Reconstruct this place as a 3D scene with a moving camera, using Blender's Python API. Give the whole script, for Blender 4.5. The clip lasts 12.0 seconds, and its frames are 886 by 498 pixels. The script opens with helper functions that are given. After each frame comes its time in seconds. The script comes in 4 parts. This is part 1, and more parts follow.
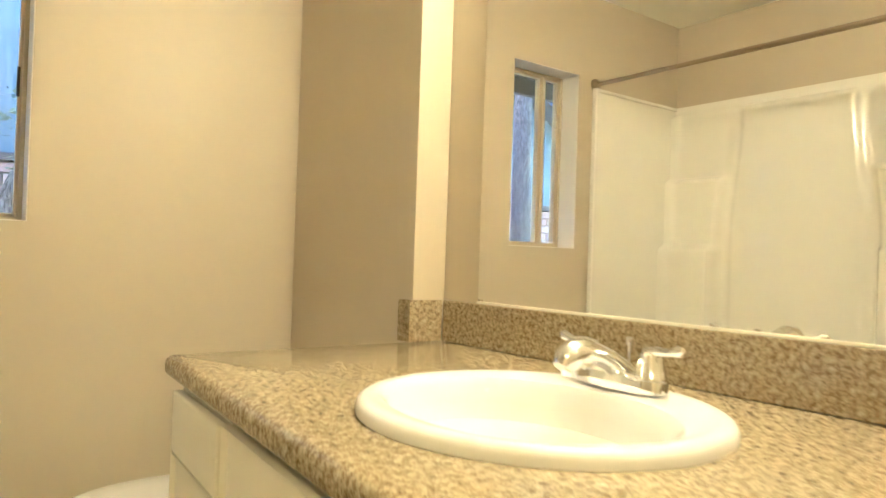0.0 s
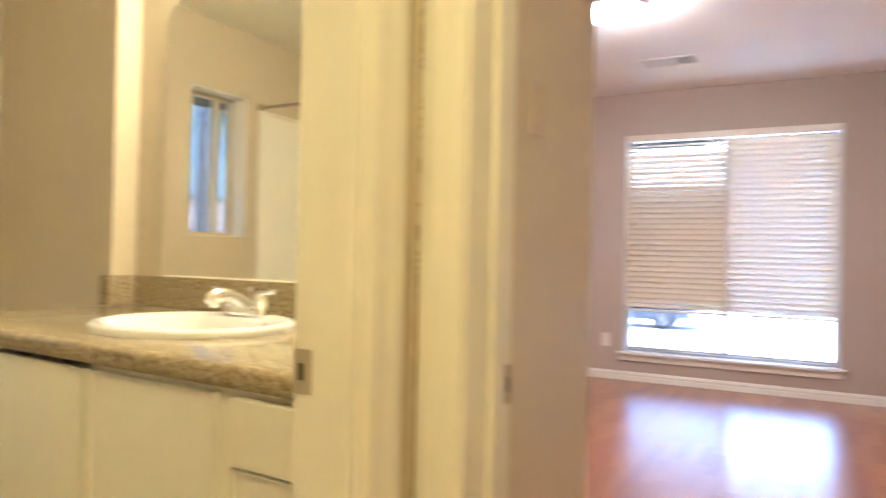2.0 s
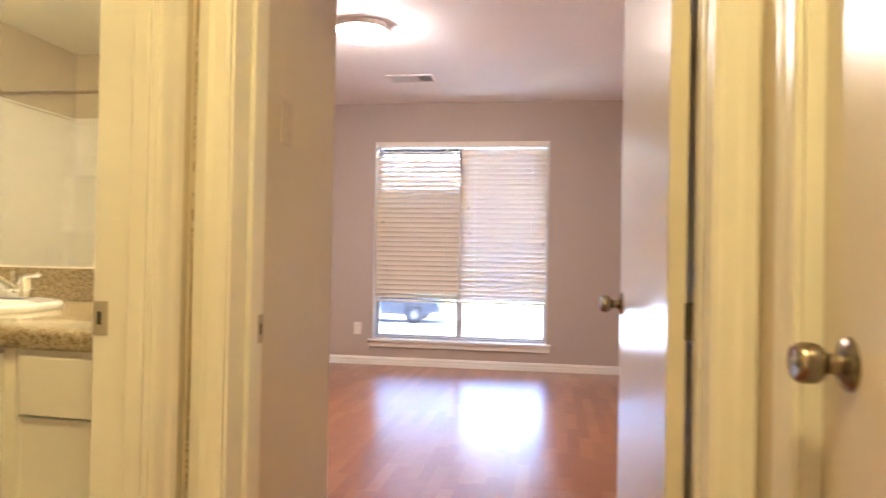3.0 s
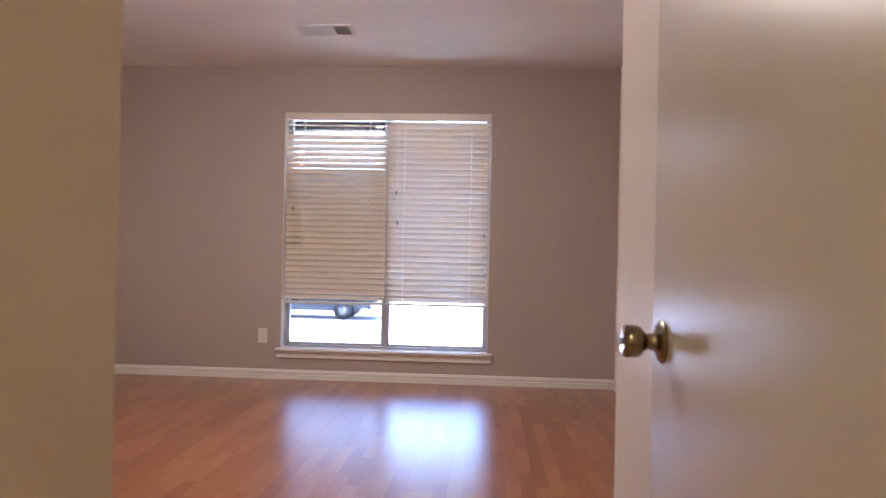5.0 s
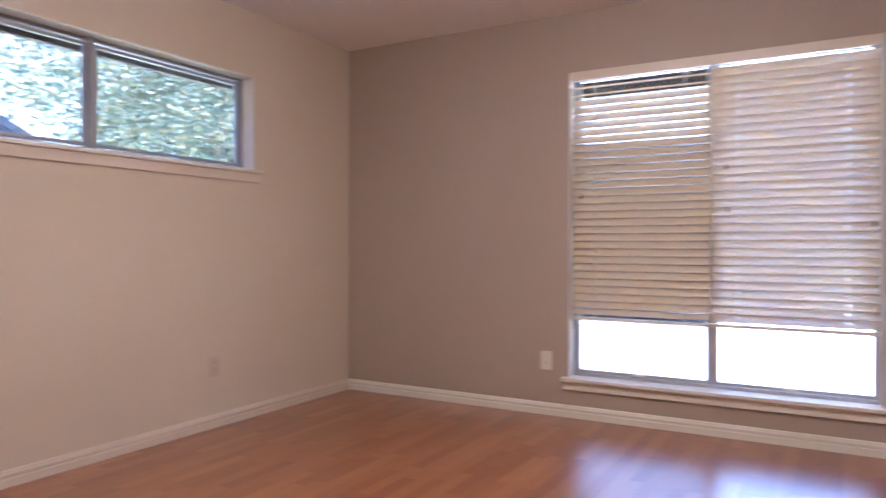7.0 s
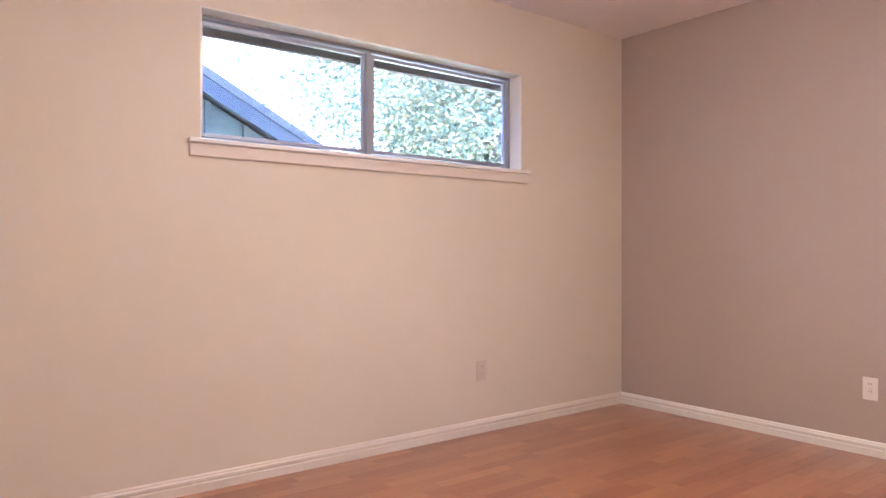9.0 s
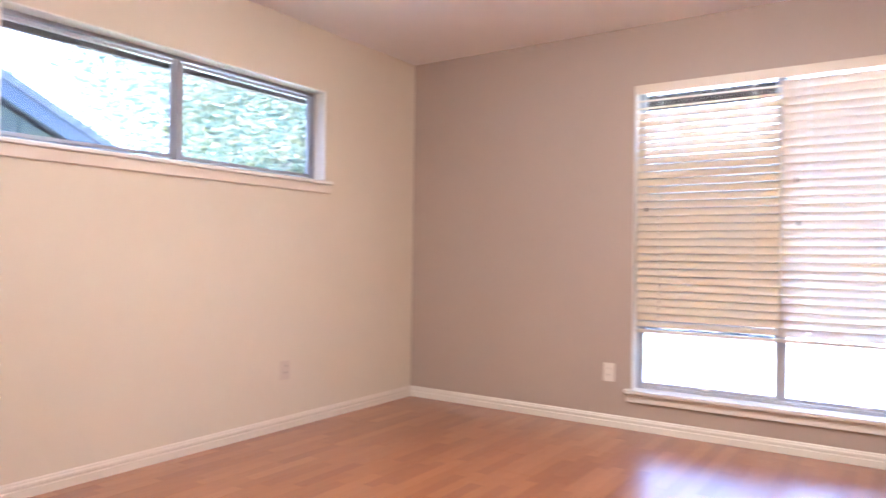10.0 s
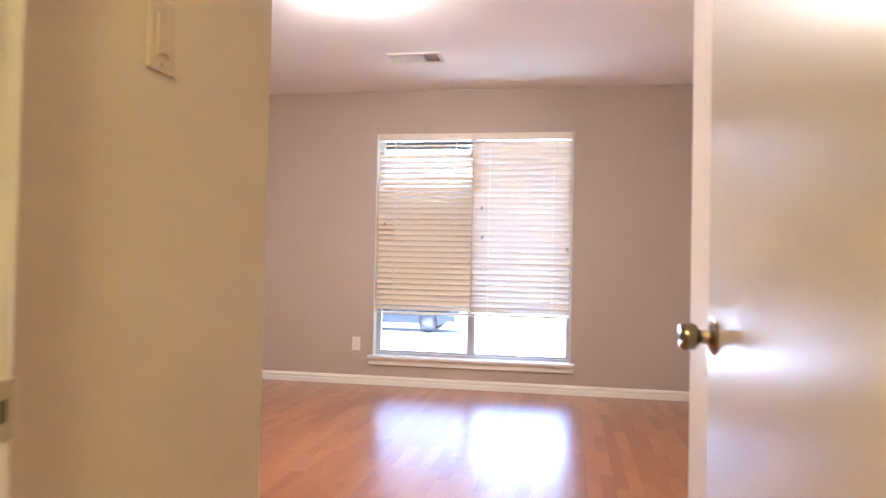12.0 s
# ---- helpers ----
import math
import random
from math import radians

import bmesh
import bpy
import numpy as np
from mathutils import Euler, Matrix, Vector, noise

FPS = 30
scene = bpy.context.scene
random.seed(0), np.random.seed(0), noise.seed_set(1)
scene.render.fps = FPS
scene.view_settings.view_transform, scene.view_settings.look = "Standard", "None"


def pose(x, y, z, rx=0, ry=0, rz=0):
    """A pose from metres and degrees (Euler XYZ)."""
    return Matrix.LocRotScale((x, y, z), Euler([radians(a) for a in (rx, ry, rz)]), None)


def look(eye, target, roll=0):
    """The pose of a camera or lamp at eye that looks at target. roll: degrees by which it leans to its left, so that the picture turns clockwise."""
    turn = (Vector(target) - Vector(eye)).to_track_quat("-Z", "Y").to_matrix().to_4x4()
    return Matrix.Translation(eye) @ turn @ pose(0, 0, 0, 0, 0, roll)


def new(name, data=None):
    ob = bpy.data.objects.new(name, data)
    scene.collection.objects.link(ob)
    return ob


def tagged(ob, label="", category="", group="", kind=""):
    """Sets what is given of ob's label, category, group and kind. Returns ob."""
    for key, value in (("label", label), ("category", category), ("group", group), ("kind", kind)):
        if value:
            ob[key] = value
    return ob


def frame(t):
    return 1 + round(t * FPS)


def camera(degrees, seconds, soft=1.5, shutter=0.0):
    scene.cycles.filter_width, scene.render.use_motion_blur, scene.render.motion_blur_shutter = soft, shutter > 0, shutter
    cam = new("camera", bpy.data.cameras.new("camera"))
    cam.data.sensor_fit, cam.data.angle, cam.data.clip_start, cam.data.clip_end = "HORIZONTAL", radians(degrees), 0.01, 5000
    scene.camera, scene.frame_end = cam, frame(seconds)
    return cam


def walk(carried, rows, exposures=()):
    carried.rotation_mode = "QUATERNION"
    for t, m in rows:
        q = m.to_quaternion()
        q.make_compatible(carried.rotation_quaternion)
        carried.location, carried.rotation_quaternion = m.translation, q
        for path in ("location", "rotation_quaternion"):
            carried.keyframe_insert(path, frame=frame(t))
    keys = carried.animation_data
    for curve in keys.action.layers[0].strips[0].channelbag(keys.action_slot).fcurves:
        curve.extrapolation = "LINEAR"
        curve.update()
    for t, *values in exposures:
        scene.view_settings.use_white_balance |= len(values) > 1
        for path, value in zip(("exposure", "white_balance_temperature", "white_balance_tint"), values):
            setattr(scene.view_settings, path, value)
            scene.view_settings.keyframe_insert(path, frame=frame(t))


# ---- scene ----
cam = camera(65.0, 12.0, shutter=0.5)
PATH = [
    (0, (0.47, 0.154, 1.075), (1.666, 1.756, 1.101), 1.9),
    (0.4, (0.403, 0.022, 1.052), (1.635, 1.597, 1.07), 1.7),
    (1, (0.259, -0.207, 1.063), (1.551, 1.32, 1.073), 1.7),
    (1.5, (0.134, -0.39, 1.071), (1.512, 1.06, 1.083), 1.6),
    (2, (-0.107, -0.559, 1.068), (1.65, 0.397, 1.081), 1.2),
    (2.5, (-0.315, -0.672, 1.044), (1.609, -0.126, 1.067), 1.0),
    (2.7, (-0.402, -0.706, 1.034), (1.547, -0.259, 1.061), 1.1),
    (3, (-0.487, -0.734, 1.025), (1.488, -0.423, 1.052), 1.1),
    (3.2, (-0.512, -0.74, 1.016), (1.476, -0.519, 1.043), 1.2),
    (4.9, (0.443, -0.657, 1.022), (2.439, -0.543, 1.036), 1.2),
    (5, (0.528, -0.662, 1.032), (2.524, -0.54, 1.043), 1.2),
    (5.5, (0.931, -0.669, 1.026), (2.916, -0.424, 1.038), 1.0),
    (6, (1.283, -0.565, 1.012), (3.257, -0.239, 1.031), 0.8),
    (6.5, (1.526, -0.446, 1.035), (3.451, 0.096, 1.04), 0.5),
    (6.9, (1.83, -0.523, 1.062), (3.608, 0.394, 1.053), 0.2),
    (7.5, (2.014, -0.345, 1.036), (3.555, 0.929, 1.036), -0.4),
    (7.7, (2.071, -0.335, 1.03), (3.538, 1.024, 1.032), -0.4),
    (9.3, (2.1, -0.386, 1.056), (3.321, 1.198, 1.06), 0.1),
    (9.5, (2.024, -0.452, 1.066), (3.353, 1.043, 1.068), 0.5),
    (10, (1.772, -0.487, 1.062), (3.427, 0.636, 1.08), 0.8),
    (10.5, (1.431, -0.562, 1.035), (3.265, 0.234, 1.076), 0.9),
    (11, (1.048, -0.583, 1.011), (2.982, -0.075, 1.058), 0.8),
    (11.5, (0.666, -0.656, 1.02), (2.614, -0.204, 1.06), 0.8),
    (11.8, (0.433, -0.67, 1.049), (2.392, -0.267, 1.084), 1.3),
    (12, (0.279, -0.675, 1.022), (2.246, -0.316, 1.069), 1.2),
]

STOPS = [(0.0, 4.34, 4750, 15), (1.5, 4.28, 4770, 16), (2.0, 4.30, 4760, 17), (2.5, 4.38, 4820, 19), (3.2, 4.16, 5080, 21), (4.9, 3.60, 4880, 22), (5.5, 3.52, 4840, 22), (6.0, 3.44, 4800, 22), (6.5, 3.48, 4800, 22), (7.1, 3.72, 4880, 23),
         (7.7, 4.12, 4900, 24), (9.3, 4.30, 4930, 24), (10.0, 4.54, 4850, 20), (10.5, 4.86, 4780, 13), (11.0, 4.82, 4770, 14), (11.5, 4.60, 4830, 17), (12.0, 4.47, 4880, 17)]
walk(cam, [(t, look(eye, target, roll)) for t, eye, target, roll in PATH], STOPS)

# ---- world and sun: a bright overcast sky ----
world = bpy.data.worlds.new("sky")
scene.world = world
world.use_nodes = True
wn = world.node_tree.nodes
sky = wn.new("ShaderNodeTexSky")
sky.sky_type = "NISHITA"
sky.sun_disc = False
sky.sun_elevation = radians(64.5)
sky.sun_rotation = radians(6)
sky.air_density, sky.dust_density = 1.0, 3.0
wn["Background"].inputs[1].default_value = 0.15
world.node_tree.links.new(sky.outputs[0], wn["Background"].inputs[0])
sun_data = bpy.data.lights.new("sun", "SUN")
sun_data.energy, sun_data.angle, sun_data.color = 5.0, radians(12), (1.0, 0.97, 0.93)
sun = new("sun", sun_data)
sun.matrix_world = look((1.0, 9.5, 20), (0, 0, 0))

LAMP_BED, LAMP_BATH, LAMP_HALL = 16.0, 13.2, 9.3
WARM_BED, WARM_BATH, WARM_HALL = (1.0, 0.768, 0.495), (1.0, 0.735, 0.315), (1.0, 0.72, 0.20)


# ---- materials ----
class Nodes:
    """A small builder for node materials."""

    def __init__(self, name):
        self.mat = bpy.data.materials.new(name)
        self.mat.use_nodes = True
        self.n, self.l = self.mat.node_tree.nodes, self.mat.node_tree.links
        self.bsdf = self.n["Principled BSDF"]

    def add(self, kind, **values):
        node = self.n.new(kind)
        for key, value in values.items():
            node.inputs[key.replace("_", " ")].default_value = value
        return node

    def coords(self, scale=(1, 1, 1), world_space=True):
        m = self.n.new("ShaderNodeMapping")
        m.inputs["Scale"].default_value = scale
        if world_space:
            g = self.n.new("ShaderNodeNewGeometry")
            self.l.new(g.outputs["Position"], m.inputs["Vector"])
        else:
            g = self.n.new("ShaderNodeTexCoord")
            self.l.new(g.outputs["Object"], m.inputs["Vector"])
        return m.outputs["Vector"]

    def noise(self, vec, scale, detail=4.0, rough=0.55):
        t = self.add("ShaderNodeTexNoise", Scale=scale, Detail=detail, Roughness=rough)
        self.l.new(vec, t.inputs["Vector"])
        return t.outputs["Fac"]

    def ramp(self, fac, stops):
        r = self.n.new("ShaderNodeValToRGB")
        while len(r.color_ramp.elements) < len(stops):
            r.color_ramp.elements.new(0.5)
        for e, (p, c) in zip(r.color_ramp.elements, stops):
            e.position, e.color = p, (*c, 1) if len(c) == 3 else c
        self.l.new(fac, r.inputs["Fac"])
        return r.outputs["Color"]

    def mix(self, fac, a, b, kind="MIX"):
        m = self.n.new("ShaderNodeMixRGB")
        m.blend_type = kind
        for socket, value in (("Fac", fac), ("Color1", a), ("Color2", b)):
            if isinstance(value, (int, float)):
                m.inputs[socket].default_value = value
            elif isinstance(value, tuple):
                m.inputs[socket].default_value = (*value, 1)
            else:
                self.l.new(value, m.inputs[socket])
        return m.outputs["Color"]

    def math(self, op, a, b=0.0):
        m = self.n.new("ShaderNodeMath")
        m.operation = op
        for k, value in enumerate((a, b)):
            if isinstance(value, (int, float)):
                m.inputs[k].default_value = value
            else:
                self.l.new(value, m.inputs[k])
        return m.outputs[0]

    def bump(self, height, strength, distance):
        b = self.add("ShaderNodeBump", Strength=strength, Distance=distance)
        self.l.new(height, b.inputs["Height"])
        self.l.new(b.outputs["Normal"], self.bsdf.inputs["Normal"])

    def done(self, color=None, rough=None, metal=0.0):
        for key, value in (("Base Color", color), ("Roughness", rough)):
            if value is None:
                continue
            if isinstance(value, tuple):
                self.bsdf.inputs[key].default_value = (*value, 1)
            elif isinstance(value, (int, float)):
                self.bsdf.inputs[key].default_value = value
            else:
                self.l.new(value, self.bsdf.inputs[key])
        self.bsdf.inputs["Metallic"].default_value = metal
        return self.mat


def shade(c, k):
    return tuple(min(1.0, v * k) for v in c)


def paint(name, c, rough=0.55, bumpy=0.12, scale=220):
    """Rolled wall paint: faint roller grain and broad unevenness."""
    m = Nodes(name)
    v = m.coords()
    col = m.mix(m.noise(v, 1.3, 3), shade(c, 0.95), shade(c, 1.05))
    col = m.mix(m.math("MULTIPLY", m.noise(v, 14, 5), 0.25), col, shade(c, 0.93))
    m.bump(m.noise(v, scale, 2), bumpy, 0.002)
    return m.done(col, m.ramp(m.noise(v, 5, 3), [(0.3, (rough - 0.06,) * 3), (0.7, (rough + 0.06,) * 3)]))


def gloss_paint(name, c, rough=0.28, ripples=0.1):
    """Enamel on wood trim and doors: faint long brush marks."""
    m = Nodes(name)
    col = m.mix(m.noise(m.coords(), 2.2, 3), shade(c, 0.975), shade(c, 1.02))
    col = m.mix(m.math("MULTIPLY", m.noise(m.coords((6, 6, 0.5)), 22, 4), 0.12), col, shade(c, 0.93))
    ripple = m.math("ADD", m.noise(m.coords((1, 1, 0.35)), 26, 2), m.math("MULTIPLY", m.noise(m.coords((1, 1, 0.25)), 150, 3), ripples))
    m.bump(ripple, 0.03, 0.0008)
    return m.done(col, rough)


def plain(name, c, rough=0.4, metal=0.0, vary=0.06):
    m = Nodes(name)
    if metal > 0.8:
        return m.done(c, rough, metal)
    v = m.coords()
    col = m.mix(m.noise(v, 18, 4), shade(c, 1 - vary), shade(c, 1 + vary))
    return m.done(col, m.ramp(m.noise(v, 40, 3), [(0.3, (max(0.02, rough - 0.04),) * 3), (0.7, (rough + 0.05,) * 3)]), metal)


def slat_vinyl(name, c, through_light):
    """Vinyl slats that let some daylight through."""
    m = Nodes(name)
    col = m.mix(m.noise(m.coords((1, 0.3, 1)), 30, 4), shade(c, 0.96), shade(c, 1.03))
    m.done(col, 0.38)
    t = m.n.new("ShaderNodeBsdfTranslucent")
    t.inputs["Color"].default_value = (0.76, 0.86, 0.95, 1)
    x = m.n.new("ShaderNodeMixShader")
    x.inputs[0].default_value = through_light
    m.l.new(m.bsdf.outputs[0], x.inputs[1])
    m.l.new(t.outputs[0], x.inputs[2])
    m.l.new(x.outputs[0], m.n["Material Output"].inputs["Surface"])
    return m.mat


def insect_mesh(name, cover):
    """Fine dark insect mesh: what its threads cover is grey, the rest is clear."""
    m = Nodes(name)
    m.done((0.10, 0.10, 0.10), 0.8)
    t = m.n.new("ShaderNodeBsdfTransparent")
    x = m.n.new("ShaderNodeMixShader")
    x.inputs[0].default_value = cover
    m.l.new(t.outputs[0], x.inputs[1])
    m.l.new(m.bsdf.outputs[0], x.inputs[2])
    m.l.new(x.outputs[0], m.n["Material Output"].inputs["Surface"])
    return m.mat


def lamp_glass(name, c, strength):
    m = Nodes(name)
    m.bsdf.inputs["Emission Color"].default_value = (*c, 1)
    m.bsdf.inputs["Emission Strength"].default_value = strength
    return m.done((0.9, 0.9, 0.88), 0.25)


def glass(name, rough=0.0):
    m = Nodes(name)
    m.bsdf.inputs["Transmission Weight"].default_value = 1.0
    m.bsdf.inputs["IOR"].default_value = 1.45
    return m.done((0.97, 0.99, 0.98), rough)


def granite():
    m = Nodes("speckled_laminate")
    v = m.coords()
    big = m.noise(v, 105, 6, 0.70)
    col = m.ramp(big, [(0.32, (0.11, 0.072, 0.036)), (0.43, (0.235, 0.178, 0.10)), (0.53, (0.368, 0.312, 0.195)), (0.68, (0.54, 0.475, 0.335))])
    fine = m.noise(v, 320, 4, 0.7)
    col = m.mix(m.ramp(fine, [(0.38, (0.45, 0.45, 0.45)), (0.46, (0, 0, 0))]), col, (0.13, 0.085, 0.045))
    col = m.mix(m.ramp(fine, [(0.56, (0, 0, 0)), (0.64, (0.6, 0.6, 0.6))]), col, (0.66, 0.58, 0.43))
    return m.done(col, m.ramp(m.noise(v, 30, 3), [(0.3, (0.08,) * 3), (0.7, (0.13,) * 3)]))


def laminate():
    """Cherry laminate: narrow staves of differing tone along x, grain, satin gloss."""
    m = Nodes("cherry_laminate")
    g = m.n.new("ShaderNodeNewGeometry")
    sep = m.n.new("ShaderNodeSeparateXYZ")
    m.l.new(g.outputs["Position"], sep.inputs[0])
    info = m.n.new("ShaderNodeObjectInfo")
    stave = m.math("FLOOR", m.math("DIVIDE", sep.outputs["Y"], 0.0645))
    shift = m.add("ShaderNodeTexWhiteNoise")
    shift.noise_dimensions = "1D"
    m.l.new(stave, shift.inputs["W"])
    run = m.math("ADD", m.math("DIVIDE", sep.outputs["X"], 0.42), m.math("MULTIPLY", shift.outputs["Value"], 7.0))
    cell = m.n.new("ShaderNodeCombineXYZ")
    m.l.new(m.math("FLOOR", run), cell.inputs[0])
    m.l.new(stave, cell.inputs[1])
    tone = m.n.new("ShaderNodeTexWhiteNoise")
    tone.noise_dimensions = "2D"
    m.l.new(cell.outputs[0], tone.inputs["Vector"])
    col = m.ramp(tone.outputs["Value"], [(0.0, (0.255, 0.080, 0.022)), (0.35, (0.305, 0.104, 0.029)), (0.7, (0.345, 0.126, 0.037)), (1.0, (0.405, 0.162, 0.053))])
    grain = m.noise(m.coords((1.4, 26, 1)), 9, 6, 0.65)
    col = m.mix(m.ramp(grain, [(0.36, (0.30, 0.30, 0.30)), (0.62, (0, 0, 0))]), col, (0.18, 0.052, 0.022))
    col = m.mix(m.math("MULTIPLY", info.outputs["Random"], 0.18), col, (0.37, 0.145, 0.058))
    m.bump(grain, 0.02, 0.0004)
    m.bsdf.inputs["Coat Weight"].default_value = 1.0
    m.bsdf.inputs["Coat Roughness"].default_value = 0.265
    m.bsdf.inputs["Coat IOR"].default_value = 1.72
    m.bsdf.inputs["Specular IOR Level"].default_value = 0.25
    return m.done(col, m.ramp(m.noise(m.coords((2, 9, 1)), 6, 4), [(0.3, (0.30,) * 3), (0.7, (0.36,) * 3)]))


def brick_mat():
    m = Nodes("pink_brick")
    info = m.n.new("ShaderNodeObjectInfo")
    col = m.ramp(info.outputs["Random"], [(0.0, (0.27, 0.17, 0.15)), (0.5, (0.34, 0.23, 0.205)), (1.0, (0.41, 0.30, 0.265))])
    col = m.mix(m.math("MULTIPLY", m.noise(m.coords(), 45, 5), 0.5), col, (0.30, 0.19, 0.16))
    m.bump(m.noise(m.coords(), 120, 4), 0.3, 0.004)
    return m.done(col, 0.85)


def siding_mat():
    m = Nodes("weathered_teal_boards")
    v = m.coords((6, 6, 0.5))
    col = m.ramp(m.noise(v, 4, 6, 0.65), [(0.3, (0.085, 0.115, 0.135)), (0.6, (0.13, 0.17, 0.195)), (0.8, (0.20, 0.245, 0.275))])
    m.bump(m.noise(v, 20, 4), 0.2, 0.004)
    return m.done(col, 0.8)


def bark_mat():
    m = Nodes("grey_bark")
    v = m.coords((1, 1, 0.3))
    f = m.noise(v, 85, 6, 0.75)
    m.bump(f, 0.9, 0.03)
    return m.done(m.ramp(f, [(0.40, (0.07, 0.055, 0.05)), (0.52, (0.19, 0.16, 0.145)), (0.62, (0.32, 0.28, 0.255))]), 0.9)


def leaf_mat():
    m = Nodes("leaves")
    g = m.n.new("ShaderNodeNewGeometry")
    col = m.ramp(g.outputs["Random Per Island"], [(0.0, (0.075, 0.10, 0.075)), (0.5, (0.12, 0.155, 0.11)), (0.8, (0.19, 0.195, 0.12)), (1.0, (0.33, 0.26, 0.12))])
    m.bsdf.inputs["Specular IOR Level"].default_value = 0.15
    return m.done(col, 0.7)


def lawn_mat():
    m = Nodes("pale_lawn")
    v = m.coords()
    col = m.ramp(m.noise(v, 0.7, 6, 0.6), [(0.3, (0.24, 0.30, 0.14)), (0.6, (0.36, 0.40, 0.22)), (0.8, (0.46, 0.47, 0.32))])
    col = m.mix(m.math("MULTIPLY", m.noise(v, 60, 4), 0.5), col, (0.14, 0.20, 0.06))
    m.bump(m.noise(v, 90, 4), 0.5, 0.03)
    return m.done(col, 0.9)


def concrete_mat():
    m = Nodes("pale_concrete")
    v = m.coords()
    col = m.ramp(m.noise(v, 2.2, 7, 0.62), [(0.3, (0.58, 0.57, 0.55)), (0.7, (0.72, 0.71, 0.69))])
    m.bump(m.noise(v, 120, 4), 0.3, 0.004)
    return m.done(col, 0.85)


def shingle_mat():
    m = Nodes("grey_shingles")
    v = m.coords()
    return m.done(m.ramp(m.noise(v, 26, 5), [(0.3, (0.06, 0.065, 0.075)), (0.7, (0.15, 0.16, 0.18))]), 0.9)


CREAM = paint("cream_wall_paint", (0.67, 0.592, 0.475))
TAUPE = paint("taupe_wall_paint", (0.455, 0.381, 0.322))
BATH_PAINT = paint("beige_bath_paint", (0.54, 0.476, 0.36))
HALL_PAINT = paint("hall_paint", (0.66, 0.58, 0.46))
CEILING = paint("white_ceiling_paint", (0.86, 0.84, 0.84), 0.8, 0.5, 90)
BATH_CEIL = paint("bath_ceiling_paint", (0.88, 0.85, 0.74), 0.7, 0.4, 90)
TRIM = gloss_paint("white_trim_enamel", (0.78, 0.75, 0.69))
CREAM_TRIM = gloss_paint("cream_trim_enamel", (0.70, 0.62, 0.53), 0.4)
DOOR_PAINT = gloss_paint("door_enamel", (0.70, 0.64, 0.54), 0.27, 0.5)
CABINET = gloss_paint("cabinet_enamel", (0.80, 0.77, 0.69), 0.35)
LAMINATE = laminate()
SUBFLOOR = plain("dark_joint", (0.08, 0.03, 0.018), 0.6)
VINYL = plain("beige_vinyl", (0.45, 0.40, 0.32), 0.4)
GRANITE = granite()
PORCELAIN = plain("white_porcelain", (0.75, 0.74, 0.79), 0.08, 0.0, 0.01)
ACRYLIC = plain("white_acrylic", (0.82, 0.80, 0.74), 0.09, 0.0, 0.015)
CHROME = plain("chrome", (0.82, 0.82, 0.82), 0.07, 1.0, 0.02)
STEEL = plain("brushed_steel", (0.55, 0.52, 0.47), 0.35, 1.0)
STRIKE = plain("worn_nickel_plate", (0.46, 0.41, 0.33), 0.5, 0.4)
BRASS = plain("antique_nickel", (0.31, 0.265, 0.195), 0.24, 1.0, 0.03)
ROD_METAL = plain("satin_nickel_rod", (0.40, 0.34, 0.25), 0.28, 1.0)
DARK = plain("dark_metal", (0.03, 0.025, 0.02), 0.5)
CAULK = plain("brown_gap", (0.36, 0.26, 0.13), 0.9, 0.0, 0.4)
PLASTIC = plain("ivory_plastic", (0.78, 0.75, 0.68), 0.35, 0.0, 0.02)
CREAM_COVER = plain("painted_over_plate", (0.60, 0.51, 0.43), 0.45, 0.0, 0.03)
VENTPAINT = plain("white_vent_enamel", (0.78, 0.74, 0.70), 0.4, 0.0, 0.03)
ALU = plain("grey_aluminium", (0.50, 0.52, 0.56), 0.4, 0.6)
DARK_ALU = plain("dull_dark_aluminium", (0.36, 0.37, 0.41), 0.45, 0.5)
TAN_ALU = plain("tan_aluminium", (0.55, 0.47, 0.33), 0.45, 0.2)
SLAT = slat_vinyl("white_vinyl_slat", (0.82, 0.64, 0.41), 0.29)
RAIL = plain("white_blind_rail", (0.76, 0.70, 0.61), 0.4, 0.0, 0.03)
SCREEN = insect_mesh("insect_mesh", 0.36)
TASSEL = plain("brown_tassel", (0.22, 0.16, 0.10), 0.5)
CORD = plain("white_cord", (0.85, 0.83, 0.78), 0.8)
GLASS = glass("window_glass")
MIRROR = plain("silver_mirror", (0.93, 0.93, 0.91), 0.0, 1.0, 0.0)
MIRROR.node_tree.nodes["Principled BSDF"].inputs["Roughness"].default_value = 0.0
for link in list(MIRROR.node_tree.links):
    if link.to_socket.name == "Roughness":
        MIRROR.node_tree.links.remove(link)
BRICK, SIDING, BARK, LEAF, LAWN, CONCRETE, SHINGLE = brick_mat(), siding_mat(), bark_mat(), leaf_mat(), lawn_mat(), concrete_mat(), shingle_mat()
MORTAR = plain("mortar", (0.30, 0.26, 0.24), 0.95)
DARKWOOD = plain("dark_stained_soffit", (0.06, 0.045, 0.035), 0.7)
RAKE = plain("slate_blue_rake_board", (0.06, 0.076, 0.105), 0.7)
EXTERIOR = plain("grey_exterior_board", (0.25, 0.27, 0.28), 0.8)
CARPAINT = plain("dark_slate_car_paint", (0.06, 0.07, 0.085), 0.25, 0.2)
RUBBER = plain("tyre_rubber", (0.025, 0.025, 0.027), 0.75)
ALLOY = plain("alloy_rim", (0.55, 0.56, 0.58), 0.3, 0.9)
